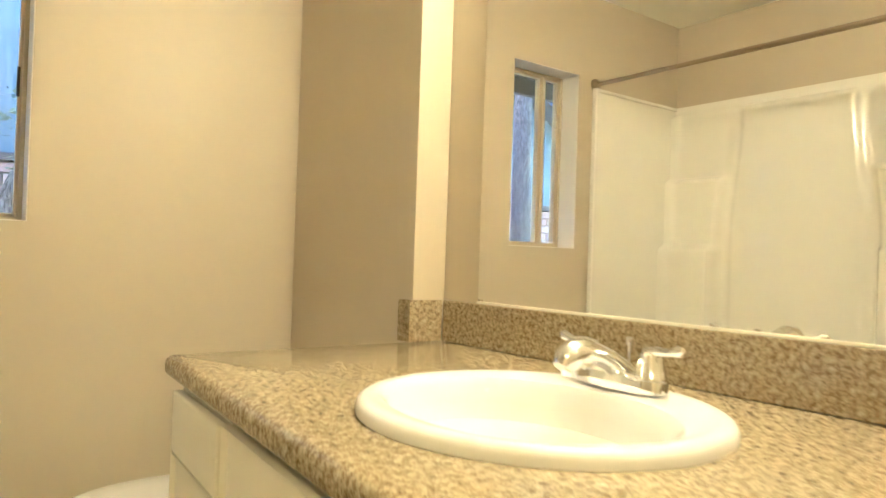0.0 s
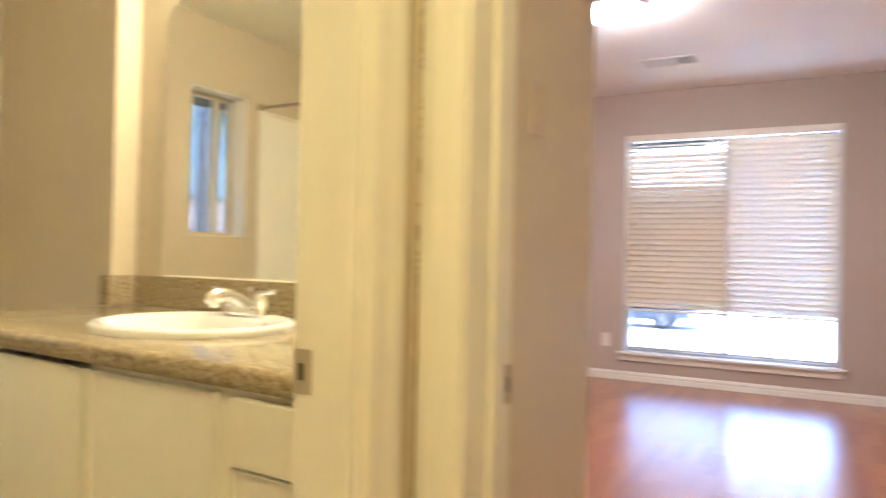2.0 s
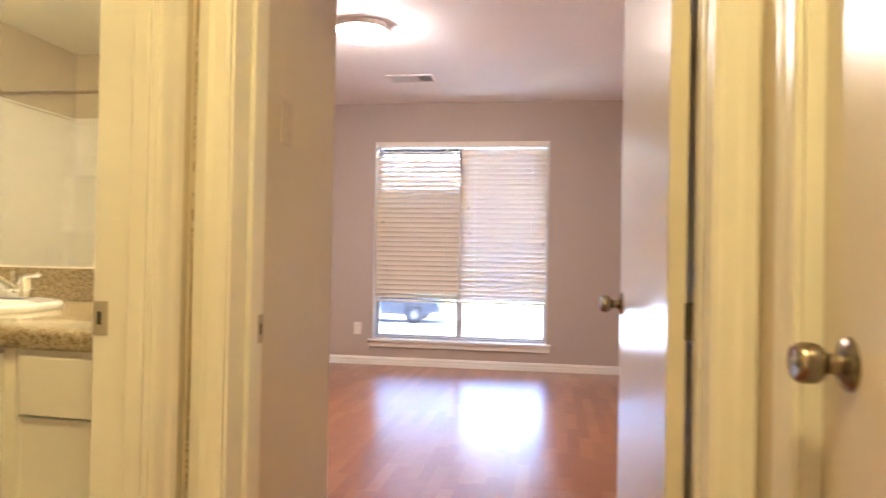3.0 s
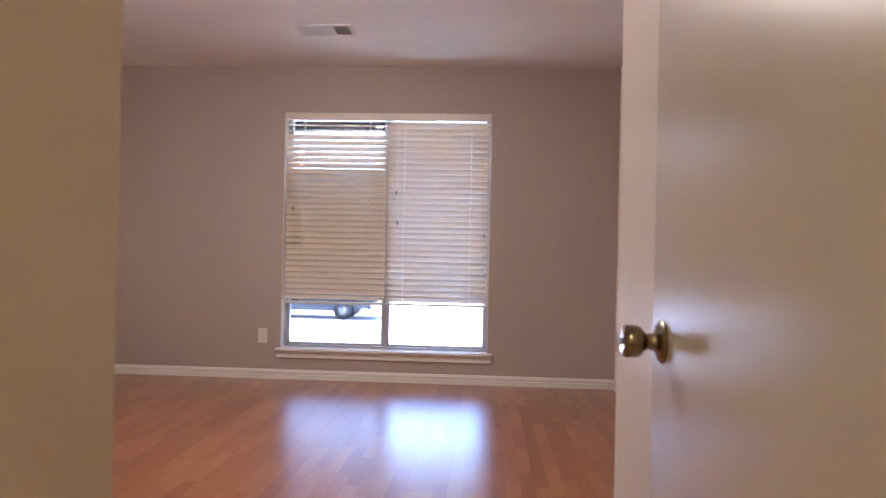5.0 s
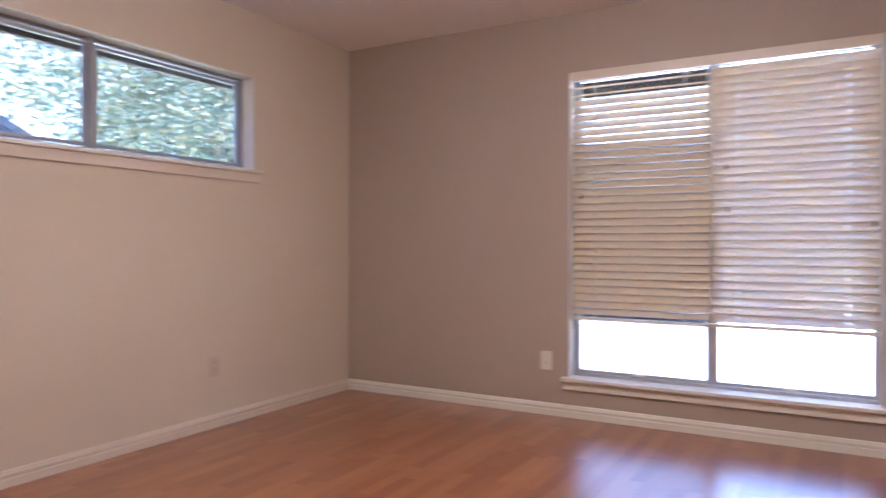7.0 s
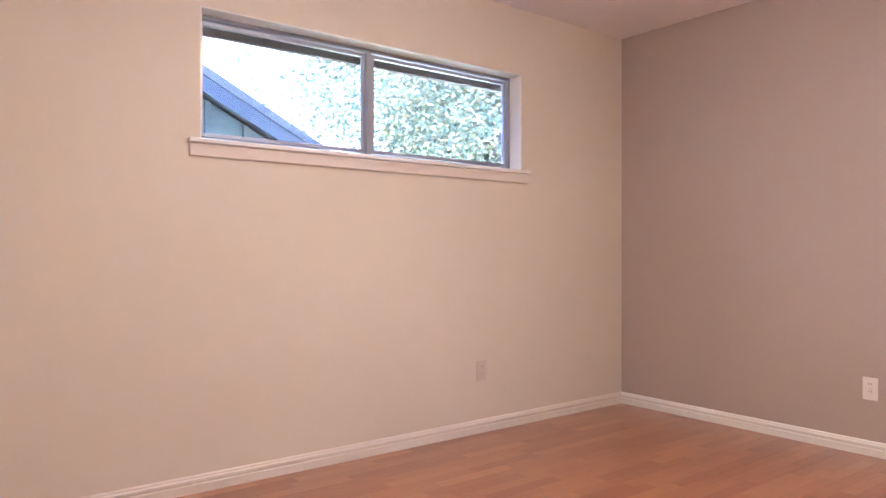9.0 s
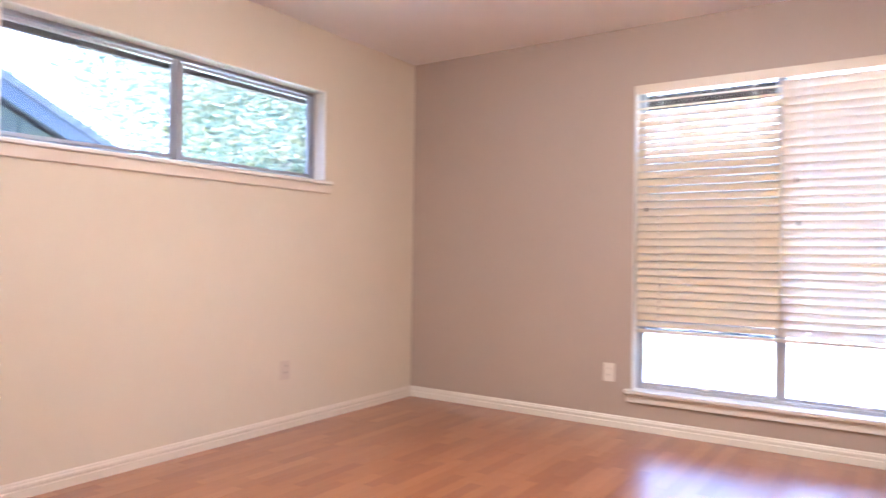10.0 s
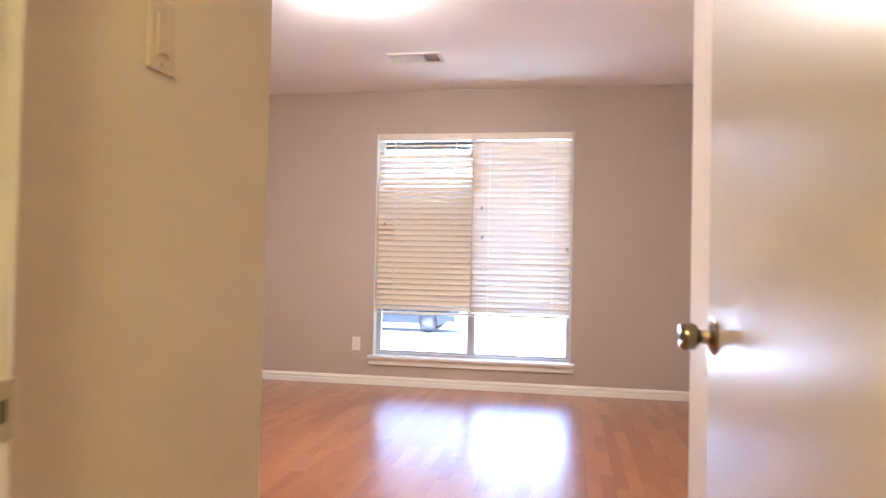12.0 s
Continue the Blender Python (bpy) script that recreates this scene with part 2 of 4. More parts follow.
CARGLASS = plain("dark_car_glass", (0.03, 0.035, 0.04), 0.06)


# ---- mesh helpers ----
def box(bm, a, b, bevel=0.0, mat=0):
    """A box between two corners, its edges rounded where asked."""
    lo = [min(p, q) for p, q in zip(a, b)]
    hi = [max(p, q) for p, q in zip(a, b)]
    verts = [bm.verts.new((x, y, z)) for x in (lo[0], hi[0]) for y in (lo[1], hi[1]) for z in (lo[2], hi[2])]
    faces = [bm.faces.new([verts[k] for k in q]) for q in ((0, 1, 3, 2), (4, 6, 7, 5), (0, 4, 5, 1), (2, 3, 7, 6), (0, 2, 6, 4), (1, 5, 7, 3))]
    for f in faces:
        f.material_index = mat
    if bevel:
        edges = list({e for f in faces for e in f.edges})
        bmesh.ops.bevel(bm, geom=edges, offset=bevel, segments=2, affect="EDGES", profile=0.5)
    return bm


def boxes(*pairs, bevel=0.0):
    bm = bmesh.new()
    for a, b in pairs:
        box(bm, a, b, bevel)
    return bm


def lathe(profile, axis="z", at=(0, 0, 0), n=24, sx=1.0, sy=1.0):
    """A turned shape from (radius, height) pairs, along an axis; the ends close where the radius is not zero."""
    bm = bmesh.new()
    rings = []
    for r, h in profile:
        ring = []
        for k in range(n):
            u = 2 * math.pi * k / n
            p = (r * sx * math.cos(u), r * sy * math.sin(u), h)
            if axis == "x":
                p = (p[2], p[0], p[1])
            elif axis == "y":
                p = (p[1], p[2], p[0])
            ring.append(bm.verts.new([p[i] + at[i] for i in range(3)]))
        rings.append(ring)
    for a, b in zip(rings, rings[1:]):
        for k in range(n):
            bm.faces.new((a[k], a[(k + 1) % n], b[(k + 1) % n], b[k]))
    for ring in (rings[0], rings[-1]):
        bm.faces.new(ring)
    bmesh.ops.remove_doubles(bm, verts=bm.verts, dist=1e-5)
    bmesh.ops.recalc_face_normals(bm, faces=bm.faces)
    return bm


def tube(points, radii, n=12, bm=None, squash=1.0):
    """A tube through points with a radius at each."""
    bm = bm or bmesh.new()
    pts = [Vector(p) for p in points]
    rings = []
    for k, p in enumerate(pts):
        d = (pts[min(k + 1, len(pts) - 1)] - pts[max(k - 1, 0)]).normalized()
        side = d.cross(Vector((0.31, 0.95, 0.05)))
        if side.length < 0.05:
            side = d.cross(Vector((1, 0, 0)))
        side.normalize()
        up = side.cross(d)
        r = radii[k] if hasattr(radii, "__len__") else radii
        rings.append([bm.verts.new(p + side * r * math.cos(2 * math.pi * j / n) + up * r * squash * math.sin(2 * math.pi * j / n)) for j in range(n)])
    made = []
    for a, b in zip(rings, rings[1:]):
        for j in range(n):
            made.append(bm.faces.new((a[j], a[(j + 1) % n], b[(j + 1) % n], b[j])))
    made.append(bm.faces.new(rings[0]))
    made.append(bm.faces.new(rings[-1]))
    bmesh.ops.recalc_face_normals(bm, faces=made)
    return bm


def loft(rings, close=True):
    """Skin through rings of points, ends closed."""
    bm = bmesh.new()
    vs = [[bm.verts.new(p) for p in ring] for ring in rings]
    n = len(vs[0])
    for a, b in zip(vs, vs[1:]):
        for k in range(n):
            bm.faces.new((a[k], a[(k + 1) % n], b[(k + 1) % n], b[k]))
    if close:
        bm.faces.new(vs[0])
        bm.faces.new(vs[-1])
    bmesh.ops.recalc_face_normals(bm, faces=bm.faces)
    return bm


def mesh_of(name, bm, mats, smooth=False):
    me = bpy.data.meshes.new(name)
    bm.to_mesh(me)
    bm.free()
    for m in mats if isinstance(mats, (list, tuple)) else [mats]:
        me.materials.append(m)
    if smooth:
        me.shade_smooth()
        me.set_sharp_from_angle(angle=radians(38))
    return me


def part(name, bm, material, parent, label="", smooth=False):
    ob = new(name, mesh_of(name, bm, material, smooth))
    ob.parent = parent
    if label:
        ob["label"] = label
    return ob


def single(name, bm, material, label, category, kind="", smooth=False, group=""):
    return tagged(new(name, mesh_of(name, bm, material, smooth)), label, category, group, kind)


def base(name, place, label, category, kind="", group=""):
    ob = new(name)
    ob.empty_display_size = 0.05
    ob.location = place
    return tagged(ob, label, category, group, kind)


def wall(name, lo, hi, mats, holes=(), along="x", label="painted wall", faces=None):
    """A wall between two corners, with holes (a0, a1, z0, z1) right through it. faces: a material index for each direction."""
    bm = bmesh.new()
    k = 0 if along == "x" else 1
    cuts = sorted({lo[k], hi[k], *[h[0] for h in holes], *[h[1] for h in holes]})
    zs = sorted({lo[2], hi[2], *[h[2] for h in holes], *[h[3] for h in holes]})
    for a0, a1 in zip(cuts, cuts[1:]):
        for z0, z1 in zip(zs, zs[1:]):
            ca, cz = (a0 + a1) / 2, (z0 + z1) / 2
            if any(h[0] < ca < h[1] and h[2] < cz < h[3] for h in holes):
                continue
            p, q = list(lo), list(hi)
            p[k], q[k], p[2], q[2] = a0, a1, z0, z1
            box(bm, p, q)
    bmesh.ops.remove_doubles(bm, verts=bm.verts, dist=1e-5)
    seen = {}
    for f in bm.faces:
        seen.setdefault(tuple(round(v, 4) for v in f.calc_center_median()), []).append(f)
    bmesh.ops.delete(bm, geom=[f for fs in seen.values() if len(fs) > 1 for f in fs], context="FACES")
    bmesh.ops.recalc_face_normals(bm, faces=bm.faces)
    for f in bm.faces:
        n = f.normal
        key = ("+" if max(n, key=abs) > 0 else "-") + "xyz"[max(range(3), key=lambda i: abs(n[i]))]
        f.material_index = (faces or {}).get(key, 0)
    return single(name, bm, mats, label, "wall", "structure")


def strip(profile, path_a, path_b, out):
    """A moulding: profile (out, up) pairs swept from a to b on the floor plane; out is the way it stands off the wall."""
    a, b, o = Vector(path_a), Vector(path_b), Vector(out)
    return loft([[p + o * u + Vector((0, 0, v)) for u, v in profile] for p in (a, b)])


# ---- the plan ----
X_FAR, Y_LEFT, Y_RIGHT, H = 6.0, 2.66, -1.68, 2.497
X_ROOM, Y_PASS_L, Y_PASS_R, X_PASS_L, X_PASS_R = 0.865, -0.02, -1.07, 1.706, 2.69
X_HALL = 0.715
DOOR_Y0, DOOR_Y1 = -0.994, -0.150
X_MIRROR, X_TOILET, Y_BATH, Y_STUB, H_BATH = 1.536, 1.437, 2.26, 1.566, 2.27
X_TUB, TUB_END = -0.42, 1.03
BATH_X0, BATH_X1 = -0.205, 0.597
W1 = (-0.692, 0.958, 0.245, 2.13)
W2 = (3.115, 5.045, 1.525, 2.105)
W3 = (0.297, 0.684, 1.135, 1.905)
GROUND = -0.60

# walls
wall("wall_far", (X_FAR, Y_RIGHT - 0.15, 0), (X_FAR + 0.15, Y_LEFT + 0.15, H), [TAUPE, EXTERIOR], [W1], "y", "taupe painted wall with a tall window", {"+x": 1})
wall("wall_left", (X_PASS_L, Y_LEFT, 0), (X_FAR, Y_LEFT + 0.15, H), [CREAM, EXTERIOR], [W2], "x", "cream painted wall with a high window", {"+y": 1})
wall("wall_right", (X_PASS_R, Y_RIGHT - 0.12, 0), (X_FAR, Y_RIGHT, H), [CREAM], (), "x", "plain cream painted wall")
wall("wall_closet_end", (X_PASS_R - 0.12, Y_RIGHT - 0.12, 0), (X_PASS_R, Y_PASS_R, H), [CREAM], (), "y", "cream painted return wall")
wall("wall_passage_right", (X_HALL, Y_PASS_R - 0.1, 0), (X_PASS_R - 0.12, Y_PASS_R, H), [CREAM], (), "x", "cream painted wall beside the door")
wall("wall_passage_left", (X_ROOM, Y_PASS_L, 0), (X_PASS_L, 0.04, H), [CREAM, BATH_PAINT], (), "x", "cream painted wall with a light switch", {"+y": 1})
wall("wall_bed_back", (X_MIRROR, 0.04, 0), (X_PASS_L, Y_LEFT + 0.15, H), [CREAM, BATH_PAINT], (), "y", "cream painted wall", {"-x": 1})
wall("wall_toilet", (X_TOILET, Y_STUB, 0), (X_MIRROR - 0.003, Y_BATH, H), [BATH_PAINT], (), "y", "beige wall standing forward behind the toilet")
wall("wall_bath_outer", (X_TUB - 0.15, Y_BATH, 0), (X_MIRROR - 0.003, Y_BATH + 0.15, H), [BATH_PAINT, EXTERIOR], [W3], "x", "beige bathroom wall with a narrow window", {"+y": 1})
wall("wall_bath_back", (X_TUB - 0.15, 0.04, 0), (X_TUB, Y_BATH, H), [BATH_PAINT], (), "y", "beige bathroom wall behind the tub")
wall("wall_tub_end", (X_TUB, TUB_END - 0.11, 0), (0.215, TUB_END, H_BATH), [BATH_PAINT], (), "x", "beige stub wall at the tub's end")
wall("wall_hall_left", (-1.75, -0.065, 0), (X_HALL + 0.15, 0.04, H), [HALL_PAINT, BATH_PAINT], [(BATH_X0 - 0.02, BATH_X1 + 0.02, 0, 2.07)], "x", "hall wall with the bathroom doorway", {"+y": 1})
wall("wall_hall_end", (X_HALL, Y_PASS_R, 0), (X_ROOM, -0.065, H), [HALL_PAINT, CREAM], [(DOOR_Y0 - 0.02, DOOR_Y1 + 0.02, 0, 2.07)], "y", "hall wall with the bedroom doorway", {"+x": 1})
wall("wall_hall_right", (-1.75, Y_PASS_R - 0.1, 0), (X_HALL, Y_PASS_R, H), [HALL_PAINT], [(-0.28, 0.54, 0, 2.07)], "x", "hall wall with a closet door")
wall("wall_hall_back", (-1.87, Y_PASS_R - 0.1, 0), (-1.75, 0.04, H), [HALL_PAINT], (), "y", "plain hall wall")
wall("wall_closet_back", (-1.75, Y_PASS_R - 0.7, 0), (X_PASS_R - 0.12, Y_PASS_R - 0.6, H), [HALL_PAINT], (), "x", "plain closet wall")

single("ceiling_bedroom", boxes(((X_MIRROR, Y_RIGHT - 0.15, H), (X_FAR + 0.15, Y_LEFT + 0.15, H + 0.1)), ((X_HALL, Y_PASS_R - 0.7, H), (X_MIRROR, 0.04, H + 0.1))), CEILING, "white textured bedroom ceiling", "ceiling", "structure")
single("ceiling_bath", boxes(((X_TUB, 0.04, H_BATH), (X_MIRROR - 0.003, Y_STUB, H_BATH + 0.1)), ((X_TUB, Y_STUB, H_BATH), (X_TOILET, Y_BATH, H_BATH + 0.1))), BATH_CEIL, "white bathroom ceiling", "ceiling", "structure")
single("ceiling_hall", boxes(((-1.87, Y_PASS_R - 0.7, H), (X_HALL, 0.04, H + 0.1))), CEILING, "white hall ceiling", "ceiling", "structure")
single("roof_deck", boxes(((-2.0, -1.95, H + 0.12), (X_FAR + 0.2, Y_LEFT + 0.2, H + 0.2))), EXTERIOR, "grey roof deck over the house", "roof", "structure")
single("eave", boxes(((X_PASS_L, Y_LEFT + 0.152, 2.24), (X_FAR + 0.75, Y_LEFT + 0.72, 2.28)), ((X_PASS_L, Y_LEFT + 0.70, 2.197), (X_FAR + 0.75, Y_LEFT + 0.74, 2.42)),
    ((X_FAR + 0.16, -2.2, 2.24), (X_FAR + 0.74, Y_LEFT + 0.15, 2.28)), ((X_FAR + 0.72, -2.2, 2.12), (X_FAR + 0.76, Y_LEFT + 0.15, 2.42)),
    ((-1.2, Y_BATH + 0.16, 2.08), (X_PASS_L - 0.01, Y_BATH + 0.72, 2.12)), ((-1.2, Y_BATH + 0.70, 1.99), (X_PASS_L - 0.01, Y_BATH + 0.74, 2.3))),
    DARKWOOD, "dark stained roof eave and fascia", "eave", "structure")

# floors: laminate planks on a dark bed; the hall shares them
floor = single("floor", boxes(((-1.87, Y_RIGHT - 0.1, -0.06), (X_FAR, Y_LEFT, -0.008))), SUBFLOOR, "reddish cherry laminate plank floor", "floor", "structure")
single("floor_bath", boxes(((X_TUB, 0.04, -0.008), (X_MIRROR, Y_BATH, 0.004))), VINYL, "beige vinyl bathroom floor", "floor", "structure")

# ---- trim ----
BASE_PROFILE = [(0, 0), (0.014, 0), (0.014, 0.036), (0.0095, 0.039), (0.0095, 0.045), (0.0125, 0.048), (0.0125, 0.058), (0.008, 0.064), (0.007, 0.070), (0, 0.076)]


def baseboard(name, a, b, out, mat=None, label="white moulded baseboard along the wall"):
    single(name, strip(BASE_PROFILE, a, b, out), mat or TRIM, label, "baseboard", "structure")


baseboard("baseboard_far", (X_FAR, Y_RIGHT, 0), (X_FAR, Y_LEFT, 0), (-1, 0, 0))
baseboard("baseboard_left", (X_PASS_L, Y_LEFT, 0), (X_FAR - 0.014, Y_LEFT, 0), (0, -1, 0), CREAM_TRIM, "moulded baseboard painted cream like the wall")
baseboard("baseboard_right", (X_PASS_R, Y_RIGHT, 0), (X_FAR - 0.014, Y_RIGHT, 0), (0, 1, 0), CREAM_TRIM, "moulded baseboard painted cream like the wall")
baseboard("baseboard_return", (X_PASS_R, Y_RIGHT + 0.014, 0), (X_PASS_R, Y_PASS_R, 0), (1, 0, 0))
baseboard("baseboard_passage_right", (X_ROOM + 0.02, Y_PASS_R, 0), (X_PASS_R + 0.012, Y_PASS_R, 0), (0, 1, 0))
baseboard("baseboard_back", (X_PASS_L, Y_PASS_L, 0), (X_PASS_L, Y_LEFT - 0.014, 0), (1, 0, 0))


def casing_leg(bm, axis, at, a0, a1, z0, z1, out):
    """One moulded upright of a door casing on the plane axis = at; a0 is the inner edge."""
    s = 1 if a1 > a0 else -1
    w = abs(a1 - a0)
    prof = [(0, 0), (0, 0.009), (0.008, 0.012), (w * 0.45, 0.014), (w * 0.62, 0.018), (w - 0.004, 0.018), (w, 0.014), (w, 0)]
    rings = []
    for z in (z0, z1):
        ring = []
        for u, d in prof:
            ring.append((at + out * d, a0 + s * u, z) if axis == "x" else (a0 + s * u, at + out * d, z))
        rings.append(ring)
    return loft(rings)


def door_frame(name, axis, near, far, o0, o1, label, room_out, hall_out, widths=(0.064, 0.064), sides=("near", "far"), stop=None):
    """Jambs, stops and casings of a doorway. near and far: the two wall planes; o0, o1: the clear opening."""
    t = base(name, (0, 0, 0), label, "door frame", "structure")

    def P(d, a, z):
        return (d, a, z) if axis == "x" else (a, d, z)

    e = 0.001
    for a, b in ((o0 - 0.019, o0), (o1, o1 + 0.019)):
        part("jamb", boxes((P(near - e, a, 0), P(far + e, b, 2.05)), bevel=0.0015), TRIM, t)
    part("head_jamb", boxes((P(near - e, o0, 2.031), P(far + e, o1, 2.05)), bevel=0.0015), TRIM, t)
    if stop:
        for a, b in ((o0, o0 + 0.006), (o1 - 0.011, o1)):
            part("stop", boxes((P(stop[0], a, 0), P(stop[1], b, 2.02)), bevel=0.003), TRIM, t)
        part("head_stop", boxes((P(stop[0], o0 + 0.011, 2.02), P(stop[1], o1 - 0.011, 2.031)), bevel=0.003), TRIM, t)
    for side in sides:
        at, out = (near, hall_out) if side == "near" else (far, room_out)
        for a, s, w in ((o0 - 0.005, -1, widths[0]), (o1 + 0.005, 1, widths[1])):
            part("casing", casing_leg(None, axis, at, a, a + s * w, 0, 2.1, out), TRIM, t)
        part("head_casing", boxes((P(at, o0 - 0.005, 2.036), P(at + out * 0.016, o1 + 0.005, 2.1)), bevel=0.002), TRIM, t)
    return t


bath_frame = door_frame("door_frame_1", "y", -0.065, 0.04, BATH_X0, BATH_X1, "white enamelled bathroom door frame with a strike plate", 1, -1, stop=(-0.058, -0.028), sides=("near",))
bed_frame = door_frame("door_frame_2", "x", X_HALL, X_ROOM, DOOR_Y0, DOOR_Y1, "white enamelled bedroom door frame with a strike plate", 1, -1, widths=(0.064, 0.062), stop=(X_ROOM - 0.085, X_ROOM - 0.045), sides=("near",))
closet_frame = door_frame("door_frame_3", "y", Y_PASS_R, Y_PASS_R - 0.1, -0.26, 0.52, "white enamelled closet door frame", -1, 1, sides=("near",), stop=None)


def strike_plate(parent, axis, at, centre, z, out, wide=0.03):
    """Brass strike with its latch hole and two screws, on a jamb."""
    def P(d, a, zz):
        return (at + out * d, a, zz) if axis == "x" else (a, at + out * d, zz)
    c = centre
    pl = part("strike_plate", boxes((P(-0.0005, c - wide / 2, z - 0.029), P(0.0015, c + wide / 2, z + 0.029)), bevel=0.0006), STRIKE, parent, "worn steel strike plate")
    part("latch_hole", boxes((P(0.0012, c - 0.002, z - 0.011), P(0.002, c + 0.006, z + 0.011))), DARK, pl)
    for dz in (-0.021, 0.021):
        part("screw", lathe([(0.0, 0), (0.0034, 0.0), (0.0028, 0.001), (0.0, 0.0012)], axis, P(0.0014, c, z + dz), 8), STEEL, pl)


strike_plate(bath_frame, "x", BATH_X1, 0.026, 0.912, -1, 0.029)
strike_plate(bed_frame, "y", DOOR_Y1, X_ROOM - 0.014, 0.875, -1, 0.031)

# uneven caulk line where the two casings meet in the hall corner
bm = bmesh.new()
random.seed(5)
z, w = 0.02, 0.0012
while z < 2.08:
    w = min(0.0028, max(0.0003, w + random.uniform(-0.0007, 0.0007)))
    if math.sin(z * 9.0) + random.uniform(-1.2, 1.2) > -0.55:
        box(bm, (X_HALL - 0.0195 - w, -0.0855, z), (X_HALL - 0.0185, -0.0838, z + 0.0055))
    z += 0.005
single("caulk_gap", bm, CAULK, "broken brown caulk gap in the hall corner", "caulk", "structure")


def knob(parent, at, axis="y", out=1, metal=None):
    """Round knob with neck, rose and key button."""
    metal = metal or BRASS
    prof = [(0.034, 0.0), (0.034, 0.003), (0.030, 0.007), (0.020, 0.011), (0.014, 0.013), (0.0125, 0.024), (0.0145, 0.029), (0.021, 0.033), (0.0245, 0.038), (0.0258, 0.047), (0.0256, 0.056), (0.0235, 0.062), (0.0205, 0.0645), (0.018, 0.0638), (0.0, 0.0634)]
    k = part("knob", lathe([(r, h * out) for r, h in prof], axis, at, 28), metal, parent, "antique nickel door knob", True)
    p = list(at)
    p["xyz".index(axis)] += 0.0630 * out
    part("button", lathe([(0.0, 0.0), (0.006, 0.0), (0.006, 0.002 * out), (0.0, 0.003 * out)], axis, p, 12), STEEL, k)
    return k


# bedroom door: flush slab standing open along the passage wall
bed_door = base("door_1", (X_ROOM + 0.008, -0.949, 0), "glossy cream flush bedroom door standing open", "door", "structure")
part("slab", boxes(((0.0, -0.035, 0.012), (0.822, 0.0, 2.03)), bevel=0.002), DOOR_PAINT, bed_door)
knob(bed_door, (0.822 - 0.062, 0.0, 0.900), "y", 1)
knob(bed_door, (0.822 - 0.062, -0.035, 0.900), "y", -1)
part("latch_plate", boxes(((0.8215, -0.03, 0.885), (0.8235, -0.006, 0.945))), STEEL, bed_door)
for z in (0.22, 0.915, 1.82):
    hg = part("hinge", tube([(-0.002, -0.046, z - 0.036), (-0.002, -0.046, z + 0.036)], 0.0068, 12), DARK, bed_door, "dark bronze butt hinge", True)
    part("leaf", boxes(((-0.0015, -0.042, z - 0.035), (0.0, -0.032, z + 0.035))), DARK, hg)
bed_door.rotation_euler = (0, 0, radians(0.6))

# closet door: closed, in the hall's right wall
closet_door = base("door_2", (0.515, Y_PASS_R - 0.024, 0), "glossy cream flush closet door, shut", "door", "structure")
part("slab", boxes(((-0.772, -0.035, 0.012), (0.0, 0.0, 2.028)), bevel=0.002), DOOR_PAINT, closet_door)
knob(closet_door, (-0.085, 0.0, 0.905), "y", 1)

# ---- windows ----
def window_frame_part(parent, axis, at, thick, a0, a1, z0, z1, w, mat, mids=(), name="window_frame"):
    """A rectangular frame with uprights at mids."""
    def P(d, a, z):
        return (at + d, a, z) if axis == "x" else (a, at + d, z)
    bars = [(a0, a0 + w, z0, z1), (a1 - w, a1, z0, z1), (a0 + w, a1 - w, z0, z0 + w), (a0 + w, a1 - w, z1 - w, z1)]
    bars += [(m - w * 0.7, m + w * 0.7, z0 + w, z1 - w) for m in mids]
    bm = bmesh.new()
    for b0, b1, c0, c1 in bars:
        box(bm, P(0, b0, c0), P(thick, b1, c1), 0.002)
    return part(name, bm, mat, parent)


def pane(parent, axis, at, a0, a1, z0, z1):
    def P(d, a, z):
        return (at + d, a, z) if axis == "x" else (a, at + d, z)
    ob = part("pane", boxes((P(0, a0, z0), P(0.004, a1, z1))), GLASS, parent, "clear glass pane")
    ob.visible_shadow = False
    return ob


# tall bedroom window
y0, y1, z0, z1 = W1
win = base("window_1", (0, 0, 0), "tall twin bedroom window in grey aluminium", "window", "structure")
window_frame_part(win, "x", X_FAR + 0.085, 0.05, y0 + 0.004, y1 - 0.004, z0, z1 - 0.004, 0.022, ALU, ((y0 + y1) / 2,))
ym = (y0 + y1) / 2
for a, b in ((y0 + 0.026, ym - 0.016), (ym + 0.016, y1 - 0.026)):
    window_frame_part(win, "x", X_FAR + 0.095, 0.028, a, b, z0 + 0.024, z1 - 0.028, 0.018, ALU, (), "sash")
    pane(win, "x", X_FAR + 0.108, a + 0.016, b - 0.016, z0 + 0.040, z1 - 0.044)
    part("sash_lift", boxes(((X_FAR + 0.083, (a + b) / 2 - 0.03, z0 + 0.030), (X_FAR + 0.095, (a + b) / 2 + 0.03, z0 + 0.040)), bevel=0.002), VENTPAINT, win)
part("insect_screen", boxes(((X_FAR + 0.1365, ym + 0.02, z0 + 0.02), (X_FAR + 0.1375, y1 - 0.02, 1.675))), SCREEN, win, "grey insect mesh over one lower sash")
# This second mesh is unseen, added to dim the daylight on the slats.
part("insect_screen", boxes(((X_FAR + 0.1395, ym + 0.02, 0.60), (X_FAR + 0.1405, y1 - 0.02, 1.668))), SCREEN, win, "unseen extra grey mesh added to dim the daylight behind the blind")
part("screen_frame", boxes(((X_FAR + 0.136, ym + 0.018, 1.67), (X_FAR + 0.146, y1 - 0.018, 1.69))), ALU, win)
